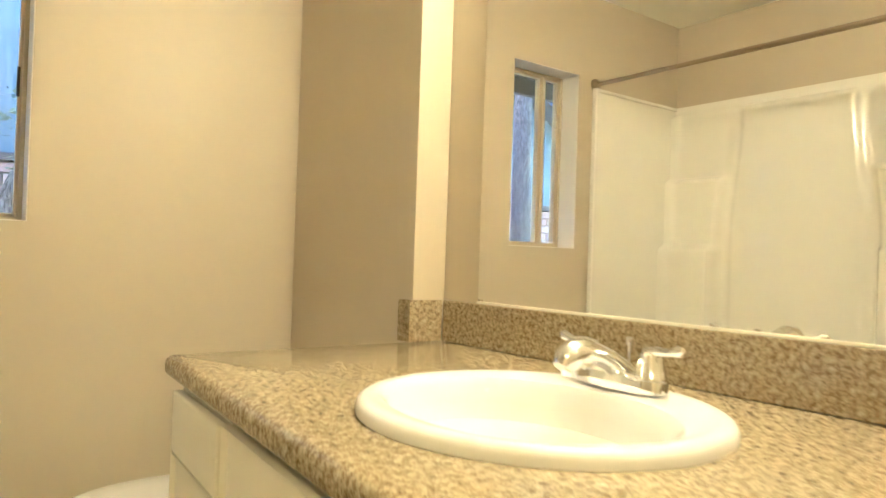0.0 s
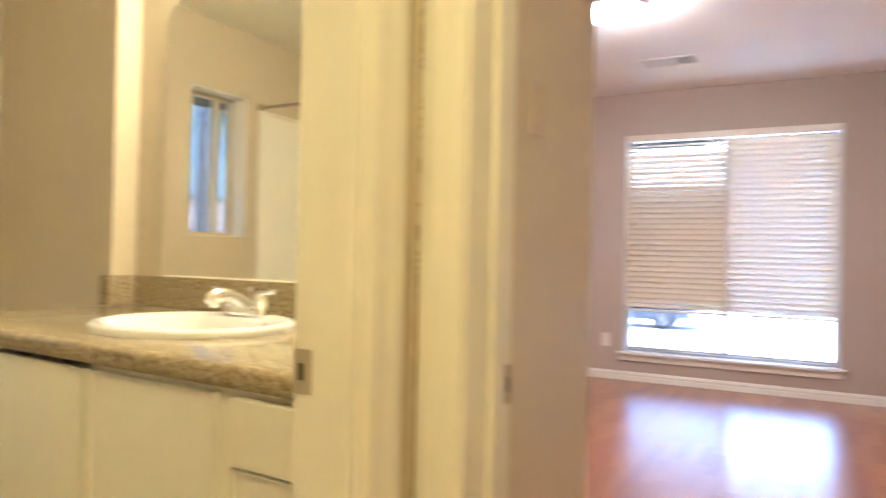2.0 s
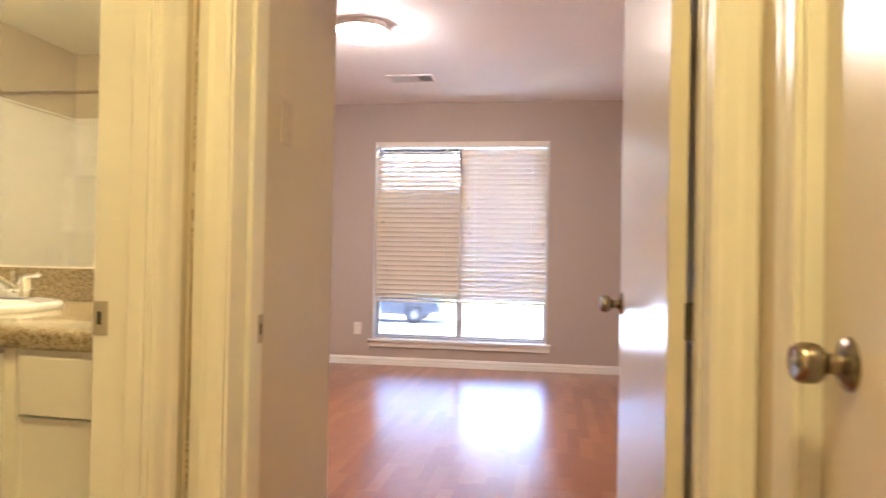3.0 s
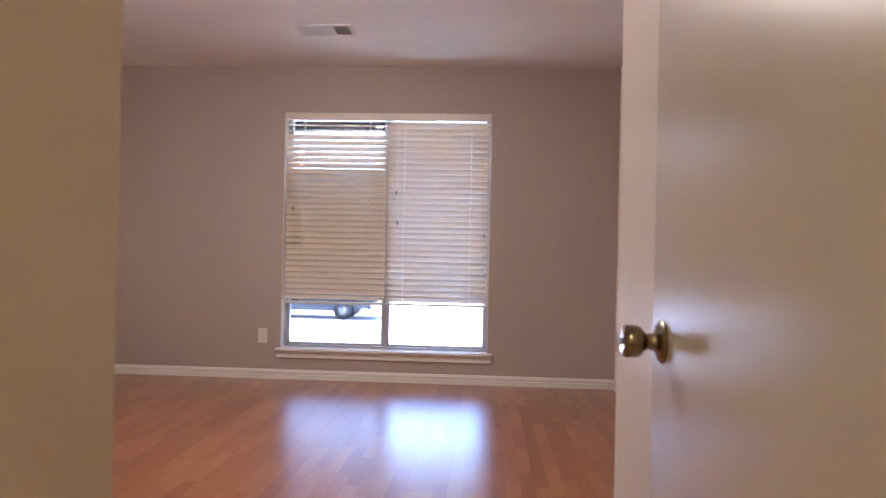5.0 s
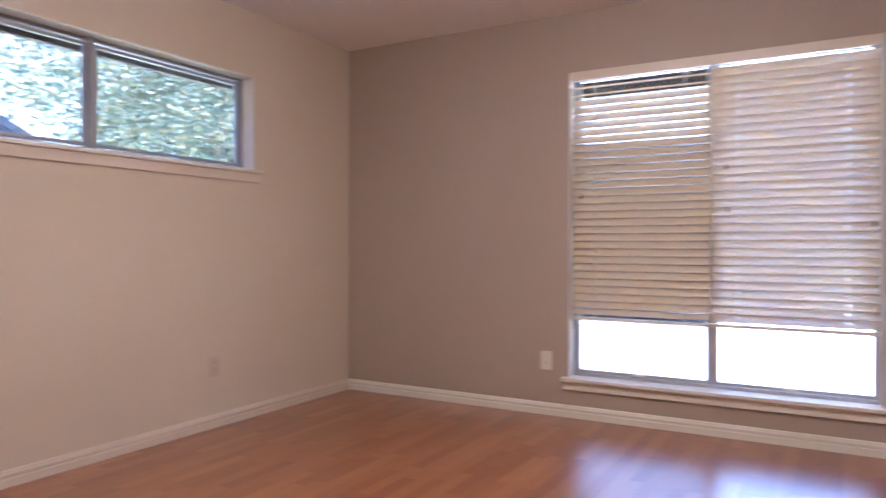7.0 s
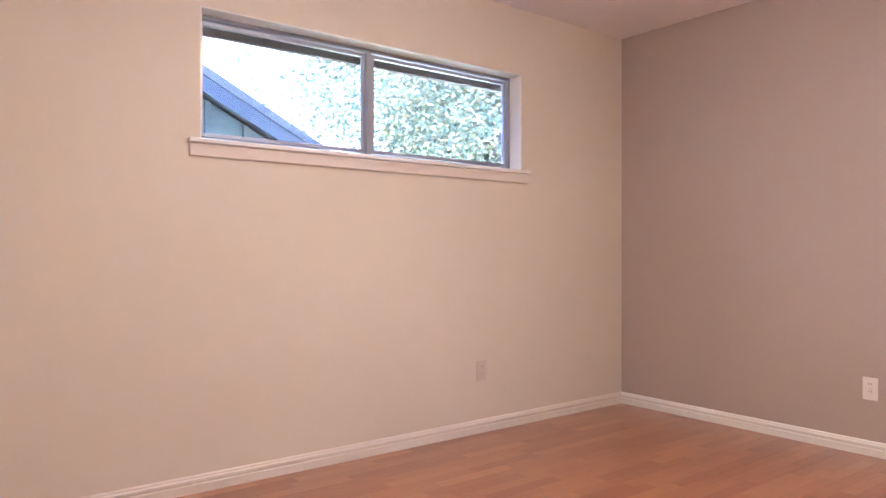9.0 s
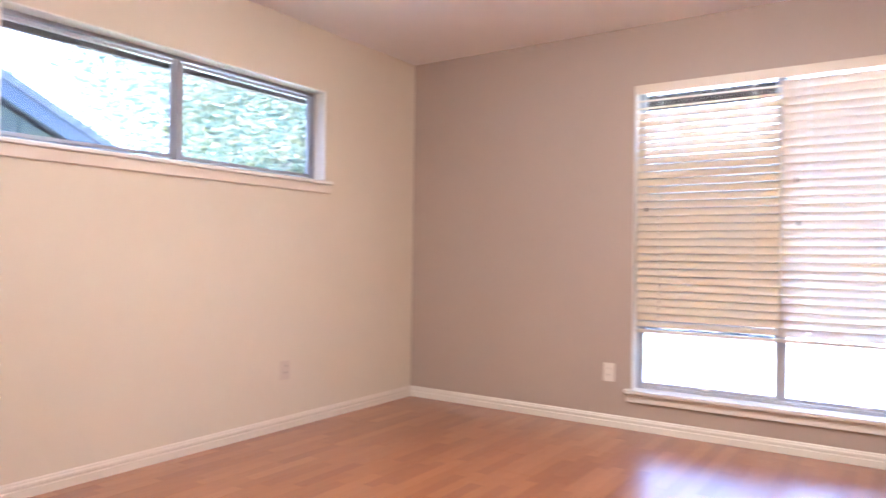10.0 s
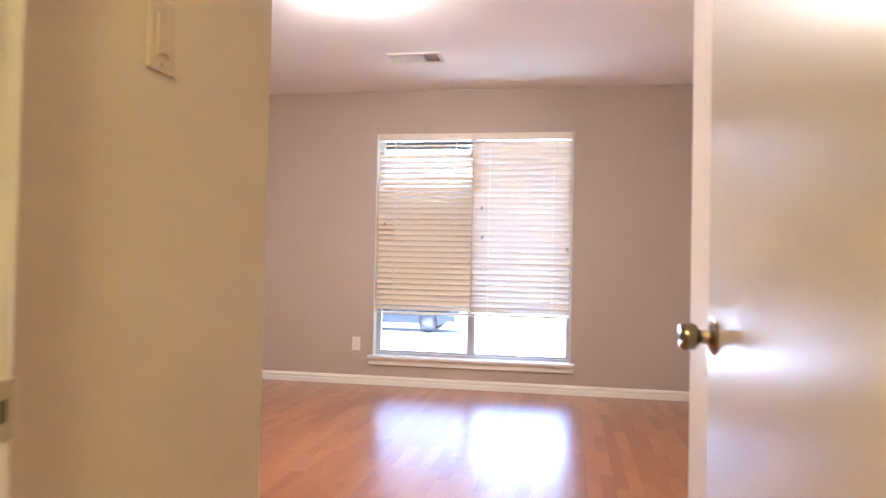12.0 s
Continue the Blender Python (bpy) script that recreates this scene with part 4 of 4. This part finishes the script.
# vanity light bar above the mirror
bar = base("vanity_light", (X_MIRROR, 0.72, 2.08), "chrome vanity light bar with lit globe bulbs", "wall light")
part("back_plate", boxes(((-0.03, -0.36, -0.05), (-0.001, 0.36, 0.05)), bevel=0.006), CHROME, bar)
bulb_glass = lamp_glass("lit_bulb", WARM_BATH, LAMP_BATH)
for y in (-0.26, 0.0, 0.26):
    part("socket", lathe([(0.022, -0.03), (0.022, -0.055), (0.018, -0.06)], "x", (0, y, 0), 16), CHROME, bar, "", True)
    part("bulb", lathe([(0.0, -0.145)] + [(0.045 * math.sin(radians(a)), -0.10 - 0.045 * math.cos(radians(a))) for a in range(20, 161, 20)] + [(0.014, -0.058)], "x", (0, y, 0), 20), bulb_glass, bar, "glowing globe bulb", True)

# toilet
TY = 1.915
toilet = base("toilet", (0, TY, 0), "white porcelain toilet with its lid down", "toilet")


def oval(cx, hw, front, back, z, n=36, power=1.0):
    """A toilet-seat outline: round nose towards -x, blunter towards the tank."""
    out = []
    for k in range(n):
        u = 2 * math.pi * k / n
        c, s = math.cos(u), math.sin(u)
        x = cx - front * c if c > 0 else cx + back * abs(c) ** 0.7
        out.append((x, hw * (abs(s) ** power) * (1 if s > 0 else -1), z))
    return out


part("bowl", loft([oval(1.07, 0.11, 0.17, 0.26, 0.004), oval(1.06, 0.115, 0.19, 0.26, 0.107), oval(1.03, 0.125, 0.20, 0.28, 0.215), oval(0.99, 0.165, 0.24, 0.28, 0.322), oval(0.97, 0.181, 0.242, 0.28, 0.387), oval(0.97, 0.184, 0.246, 0.28, 0.417), oval(0.97, 0.176, 0.238, 0.27, 0.424)]), PORCELAIN, toilet, "", True)
part("seat", loft([oval(0.97, 0.182, 0.247, 0.25, 0.426), oval(0.97, 0.186, 0.252, 0.25, 0.432), oval(0.97, 0.186, 0.252, 0.25, 0.440), oval(0.97, 0.182, 0.247, 0.25, 0.445)]), PORCELAIN, toilet, "", True)
part("lid", loft([oval(0.97, 0.182, 0.247, 0.25, 0.450), oval(0.97, 0.186, 0.252, 0.25, 0.458), oval(0.97, 0.182, 0.246, 0.25, 0.467), oval(0.97, 0.160, 0.235, 0.22, 0.473), oval(0.97, 0.09, 0.15, 0.14, 0.476)]), PORCELAIN, toilet, "", True)
part("tank", boxes(((1.235, -0.22, 0.37), (1.425, 0.22, 0.72)), bevel=0.02), PORCELAIN, toilet, "", True)
part("tank_lid", boxes(((1.225, -0.23, 0.722), (1.430, 0.23, 0.755)), bevel=0.01), PORCELAIN, toilet, "", True)
part("flush_handle", tube([(1.228, 0.16, 0.66), (1.220, 0.16, 0.66), (1.216, 0.10, 0.655)], [0.007, 0.007, 0.005], 8), CHROME, toilet, "", True)

# bathtub with its moulded surround
tub = base("bathtub", (0, 0, 0), "white acrylic bathtub with a moulded wall surround", "bathtub")
tx0, tx1, ty0, ty1 = X_TUB + 0.004, 0.215, TUB_END + 0.004, Y_BATH - 0.004
bm = bmesh.new()
box(bm, (tx1 - 0.05, ty0, 0.004), (tx1, ty1, 0.38), 0.012)
part("apron", bm, ACRYLIC, tub)


def tub_ring(dx, dy, z):
    a0, a1, b0, b1, r = tx0 + dx, tx1 - 0.052 - dx * 0.6, ty0 + dy, ty1 - dy, 0.09
    out = []
    for cx, cy, s in ((a1 - r, b1 - r, 0), (a0 + r, b1 - r, 90), (a0 + r, b0 + r, 180), (a1 - r, b0 + r, 270)):
        out += [(cx + r * math.cos(radians(s + a)), cy + r * math.sin(radians(s + a)), z) for a in (0, 30, 60, 90)]
    return out


part("basin", loft([tub_ring(0.0, 0.0, 0.36), tub_ring(0.0, 0.0, 0.382), tub_ring(0.045, 0.05, 0.382), tub_ring(0.07, 0.09, 0.20), tub_ring(0.10, 0.14, 0.08)]), ACRYLIC, tub, "", True)
SZ = 1.845
Y_MID = (ty0 + ty1) / 2


def ease(a, b, v):
    f = min(1.0, max(0.0, (v - a) / (b - a)))
    return f * f * (3 - 2 * f)


def surround_depth(y, z):
    """How far the moulded back wall stands out: shelf towers in the corners, a bowed panel between."""
    d = abs(y - Y_MID)
    edge = 0.27 + 0.045 * ease(1.75, 1.2, z)
    tower = 0.010 + 0.036 * ease(1.505, 1.475, z) + 0.045 * ease(1.18, 1.15, z)
    rounded = tower * ease(edge + 0.005, edge + 0.055, d)
    bead = 0.05 * ease(0.060, 0.0, (ty1 - ty0) / 2 - d) ** 2
    panel = (0.012 + 0.010 * math.cos(d / 0.3)) * ease(edge, edge - 0.045, d)
    top = 0.016 * ease(SZ - 0.035, SZ - 0.015, z)
    fade = ease(SZ - 0.015, SZ - 0.05, z)
    return 0.010 + max(top, fade * (rounded + bead + panel))


GY, GZ = 150, 120
moulded = bmesh.new()
grid = []
for k in range(GZ + 1):
    z = 0.384 + (SZ + 0.012 - 0.384) * k / GZ
    grid.append([moulded.verts.new((tx0 + surround_depth(ty0 + (ty1 - ty0) * j / GY, z), ty0 + (ty1 - ty0) * j / GY, z)) for j in range(GY + 1)])
for ra, rb in zip(grid, grid[1:]):
    for j in range(GY):
        moulded.faces.new((ra[j], ra[j + 1], rb[j + 1], rb[j]))
rim = grid[0] + [r[-1] for r in grid[1:]] + grid[-1][-2::-1] + [r[0] for r in grid[-2:0:-1]]
behind = [moulded.verts.new((tx0 - 0.002, v.co.y, v.co.z)) for v in rim]
for j in range(len(rim)):
    n = (j + 1) % len(rim)
    moulded.faces.new((rim[j], behind[j], behind[n], rim[n]))
bmesh.ops.recalc_face_normals(moulded, faces=moulded.faces)
part("back_panel", moulded, ACRYLIC, tub, "", True)
part("end_panel", boxes(((tx0 + 0.023, ty1 - 0.012, 0.384), (tx1 - 0.022, ty1, SZ)), ((tx1 - 0.021, ty1 - 0.024, 0.384), (tx1, ty1, SZ + 0.012)), ((tx0 + 0.023, ty1 - 0.020, SZ - 0.004), (tx1 - 0.022, ty1, SZ + 0.012)), bevel=0.004), ACRYLIC, tub)
part("end_panel", boxes(((tx0 + 0.023, ty0, 0.384), (tx1 - 0.022, ty0 + 0.012, SZ)), ((tx1 - 0.021, ty0, 0.384), (tx1, ty0 + 0.024, SZ + 0.012)), bevel=0.004), ACRYLIC, tub)
rod = base("curtain_rod", (0.195, 0, 1.875), "satin nickel telescoping shower curtain rod", "curtain rod")
part("rod", tube([(0, TUB_END + 0.004, 0), (0, 1.62, 0)], 0.0115, 14), ROD_METAL, rod, "", True)
part("rod_sleeve", tube([(0, 1.60, 0), (0, Y_BATH - 0.004, 0)], 0.0095, 14), ROD_METAL, rod, "", True)
for y, s in ((TUB_END + 0.0005, 1), (Y_BATH - 0.0005, -1)):
    part("flange", lathe([(0.028, 0.0), (0.027, 0.008 * s), (0.017, 0.014 * s), (0.015, 0.022 * s)], "y", (0, y, 0), 20), ROD_METAL, rod, "", True)

# ---- outside ----
def ground_z(x):
    """The lot is level by the house and falls away to the street in front."""
    f = min(1.0, max(0.0, (x - 8.0) / 12.0))
    return GROUND - 0.72 * f


GROUND_X = [-60.0, 8.0] + [8.0 + 1.5 * k for k in range(1, 9)] + [120.0]
single("ground", loft([[(x, -60, ground_z(x)), (x, 90, ground_z(x)), (x, 90, GROUND - 1.2), (x, -60, GROUND - 1.2)] for x in GROUND_X]), LAWN, "pale lawn falling towards the street", "lawn", "structure")
single("foundation", boxes(((-2.0, -1.9, GROUND), (X_FAR + 0.15, Y_LEFT + 0.15, -0.062))), CONCRETE, "concrete house foundation", "foundation", "structure")
# Pale sheet laid over the lawn to strengthen the window's glare indoors.
single("driveway", loft([[(x, -14, ground_z(x) - 0.05), (x, 20, ground_z(x) - 0.05), (x, 20, ground_z(x) + 0.02), (x, -14, ground_z(x) + 0.02)] for x in [8.2] + GROUND_X[2:-1] + [34.0]]), CONCRETE, "pale concrete sheet over the lawn, added to brighten the floor glare", "driveway", "structure")

# neighbouring house: brick below, boards above, gable roof
NY = 4.8
house = base("house", (0.7, NY, GROUND), "neighbouring house with pink brick below teal boards", "house")
hx0, hx1, peak, pitch = -3.9, 4.3, 4.39, 0.509
part("wall", loft([[(hx0, y, 0), (hx1, y, 0), (hx1, y, peak - pitch * hx1), (0, y, peak), (hx0, y, peak + pitch * hx0)] for y in (0.04, 7.0)]), MORTAR, house)
b_top = 2.19
x = hx0
k = 0
while x < hx1 - 0.05:
    w = 0.295
    x2 = min(x + w, hx1)
    t0, t1 = peak - pitch * abs(x) - 0.02, peak - pitch * abs(x2) - 0.02
    part("board", loft([[(x + 0.003, y, b_top), (x2 - 0.003, y, b_top), (x2 - 0.003, y, t1), (x + 0.003, y, t0)] for y in (0.0, 0.038)]), SIDING, house)
    part("batten", loft([[(x - 0.018, y, b_top), (x + 0.018, y, b_top), (x + 0.018, y, t0), (x - 0.018, y, t0)] for y in (-0.018, 0.0)]), SIDING, house)
    x += w
    k += 1
part("sill_board", boxes(((hx0, -0.03, b_top - 0.045), (hx1, 0.04, b_top - 0.001)), bevel=0.003), DARKWOOD, house)
for s in (-1, 1):
    ex = (hx1 + 0.35) * s if s > 0 else hx0 - 0.35
    rk = lambda x: peak - pitch * abs(x)
    part("roof", loft([[(0, y, peak + 0.03), (ex, y, rk(ex) + 0.03), (ex, y, rk(ex) + 0.10), (0, y, peak + 0.10)] for y in (-0.32, 7.4)]), SHINGLE, house)
    part("rake_board", loft([[(0, y, peak - 0.085), (ex, y, rk(ex) - 0.085), (ex, y, rk(ex) + 0.028), (0, y, peak + 0.028)] for y in (-0.31, -0.27)]), RAKE, house)
brick_mesh = mesh_of("brick", boxes(((-0.0975, -0.004, -0.028), (0.0975, 0.036, 0.028)), bevel=0.003), BRICK)
row = 0
count = 0
rest_bm = bmesh.new()
z = b_top - 0.083
while z > 0.05:
    x = hx0 + 0.1 + (0.1 if row % 2 else 0)
    while x < hx1 - 0.1:
        if count < 300 and (-0.4 < x < 1.3 or -3.4 < x < -1.6):
            b = new("brick", brick_mesh)
            b.parent = house
            b.location = (x, random.uniform(-0.002, 0.002), z)
            count += 1
        else:
            box(rest_bm, (x - 0.0975, -0.004, z - 0.028), (x + 0.0975, 0.036, z + 0.028))
        x += 0.206
    z -= 0.0685
    row += 1
tagged(part("brick_courses", rest_bm, BRICK, house, "pink brick courses"), kind="stuff")


def leaf_cloud(n, spread, size, seed):
    """Many small leaves in loose clumps; each leaf a folded quad."""
    rng = random.Random(seed)
    verts, faces = [], []
    clumps = [Vector((rng.gauss(0, 0.42), rng.gauss(0, 0.42), rng.gauss(0, 0.36))) for _ in range(34)]
    for k in range(n):
        c = rng.choice(clumps)
        p = Vector(((c.x + rng.gauss(0, 0.15)) * spread[0], (c.y + rng.gauss(0, 0.15)) * spread[1], (c.z + rng.gauss(0, 0.13)) * spread[2]))
        a = Vector((rng.gauss(0, 1), rng.gauss(0, 1), rng.gauss(0, 0.7))).normalized()
        b = a.cross(Vector((rng.gauss(0, 1), rng.gauss(0, 1), rng.gauss(0, 1)))).normalized()
        s = size * rng.uniform(0.6, 1.4)
        i = len(verts)
        verts += [p - a * s, p + b * s * 0.45, p + a * s, p - b * s * 0.45]
        faces += [(i, i + 1, i + 2), (i, i + 2, i + 3)]
    me = bpy.data.meshes.new("crown")
    me.from_pydata([tuple(v) for v in verts], [], faces)
    me.materials.append(LEAF)
    return me


def tree(place, height, r, crown_z, spread, leaves, seed, label, lean=(0, 0), size=0.06):
    rng = random.Random(seed)
    t = base("tree", (place[0], place[1], ground_z(place[0])), label, "tree")
    pts, rad = [], []
    for k in range(9):
        f = k / 8
        pts.append((lean[0] * f + rng.uniform(-0.04, 0.04), lean[1] * f + rng.uniform(-0.04, 0.04), height * f))
        rad.append(r * (1.25 if k == 0 else 1) * (1 - 0.75 * f))
    bm = tube(pts, rad, 14)
    for k in range(9):
        f = rng.uniform(0.42, 0.95)
        q = Vector((lean[0] * f, lean[1] * f, height * f))
        u = rng.uniform(0, 6.28)
        d = Vector((math.cos(u), math.sin(u), rng.uniform(0.1, 0.7)))
        L = spread[0] * rng.uniform(0.5, 0.9)
        tube([q, q + d * L * 0.4 + Vector((0, 0, 0.05)), q + d * L * 0.75, q + d * L + Vector((0, 0, -0.1))], [r * 0.34, r * 0.22, r * 0.12, r * 0.03], 7, bm)
    part("trunk", bm, BARK, t, "rough grey bark", True)
    c = new("crown", leaf_cloud(leaves, spread, size, seed))
    c.parent = t
    c.location = (lean[0] * 0.9, lean[1] * 0.9, crown_z)
    return t


# The pine's crown is out of view, spread wide to shade the side yard.
tree((-0.93, 3.95, GROUND), 7.5, 0.092, 7.0, (4.2, 3.0, 1.8), 9000, 3, "tall pine trunk with rough bark, its unseen crown spread to shade the side yard", size=0.11)
tree((0.36, 4.3, GROUND), 3.0, 0.10, 2.3, (0.45, 0.4, 0.25), 420, 9, "low leaning tree beside the brick wall", (0.75, -0.1), 0.022)
tree((10.1, 8.5, GROUND), 8.0, 0.16, 4.1, (2.8, 2.6, 2.6), 56000, 21, "leafy tree with yellowing leaves", size=0.042)
tree((11.6, 10.8, GROUND), 11.0, 0.26, 4.8, (3.8, 3.2, 3.6), 56000, 22, "tall leafy tree with a thick trunk", size=0.052)
tree((19.5, 15.0, GROUND), 12.0, 0.28, 5.6, (5.0, 4.5, 4.2), 17000, 23, "tall leafy tree with a spreading crown", size=0.12)
tree((23.0, 21.0, GROUND), 11.0, 0.25, 6.6, (4.6, 4.0, 3.6), 14000, 24, "tall leafy tree with a spreading crown")
tree((24.0, 7.0, GROUND), 10.0, 0.26, 6.8, (5.0, 5.0, 3.2), 8000, 25, "street tree with a broad crown")
tree((27.0, -4.0, GROUND), 10.0, 0.26, 6.6, (5.0, 5.0, 3.2), 8000, 26, "street tree with a broad crown")

# parked car, side on
car = base("car", (24.6, 5.42, ground_z(24.6) + 0.02), "dark slate estate car parked on the concrete", "car")
side = [(-2.15, 0.42), (-2.18, 0.62), (-2.05, 0.80), (-1.05, 0.93), (-0.35, 1.42), (0.9, 1.46), (1.75, 1.36), (2.1, 0.92), (2.18, 0.60), (2.1, 0.36), (1.72, 0.30), (-1.75, 0.30)]
part("body", loft([[(u * 0.9 + 0.0 * u, v, w * s) for v, w in side] for u, s in ((-0.85, 0.97), (-0.80, 1.0), (0.80, 1.0), (0.85, 0.97))]), CARPAINT, car, "", True)
part("side_window", loft([[(d, v, w) for v, w in ((-0.85, 0.97), (-0.33, 1.35), (0.85, 1.39), (1.55, 1.30), (1.75, 0.97))] for d in (-0.775, -0.768)]), CARGLASS, car)
part("headlight", boxes(((-0.70, -2.12, 0.64), (-0.40, -2.02, 0.76)), bevel=0.02), CARGLASS, car)
part("bumper", boxes(((-0.76, -2.26, 0.34), (0.76, -2.12, 0.56)), bevel=0.03), CARPAINT, car)
for sx in (-0.72, 0.72):
    for vy in (-1.32, 1.32):
        s = -1 if sx < 0 else 1
        wh = part("wheel", lathe([(0.20, -0.10), (0.31, -0.10), (0.33, -0.07), (0.33, 0.07), (0.31, 0.10), (0.20, 0.10)], "x", (sx, vy, 0.33), 30), RUBBER, car, "black tyre", True)
        rim = part("rim", lathe([(0.215, 0.06 * s), (0.21, 0.098 * s), (0.19, 0.085 * s), (0.185, 0.03 * s), (0.0, 0.03 * s)], "x", (sx, vy, 0.33), 30), ALLOY, wh, "pale alloy rim", True)
        bm = bmesh.new()
        for k in range(9):
            u = 2 * math.pi * k / 9 + 0.3
            tube([(sx + 0.09 * s, vy + 0.03 * math.cos(u), 0.33 + 0.03 * math.sin(u)), (sx + 0.085 * s, vy + 0.2 * math.cos(u), 0.33 + 0.2 * math.sin(u))], [0.026, 0.018], 6, bm)
        part("spokes", bm, ALLOY, wh, "", True)

# ---- floor planks, last ----
random.seed(17)
PW, PL = 0.1935, 1.21
plank_cache = {}


def plank(a0, a1, b0, b1):
    key = (round(a1 - a0, 4), round(b1 - b0, 4))
    if key not in plank_cache:
        plank_cache[key] = mesh_of("plank", boxes(((0, 0, -0.008), (key[0] - 0.0006, key[1] - 0.0006, 0)), bevel=0.0004), LAMINATE)
    o = new("plank", plank_cache[key])
    o.parent = floor
    o.location = (a0, b0, 0)


def lay(xa, xb, ya, yb):
    y = ya
    while y < yb - 0.02:
        y2 = min(y + PW, yb)
        x = xa - random.choice((0, 0.25, 0.5, 0.75)) * PL
        while x < xb - 0.02:
            a, b = max(x, xa), min(x + PL, xb)
            if b - a > 0.02:
                plank(a, b, y, y2)
            x += PL
        y = y2


lay(X_PASS_R, X_FAR, Y_RIGHT, Y_LEFT)
lay(X_PASS_L, X_PASS_R, Y_PASS_R, Y_LEFT)
lay(-1.75, X_PASS_L, Y_PASS_R, Y_PASS_L - 0.035)
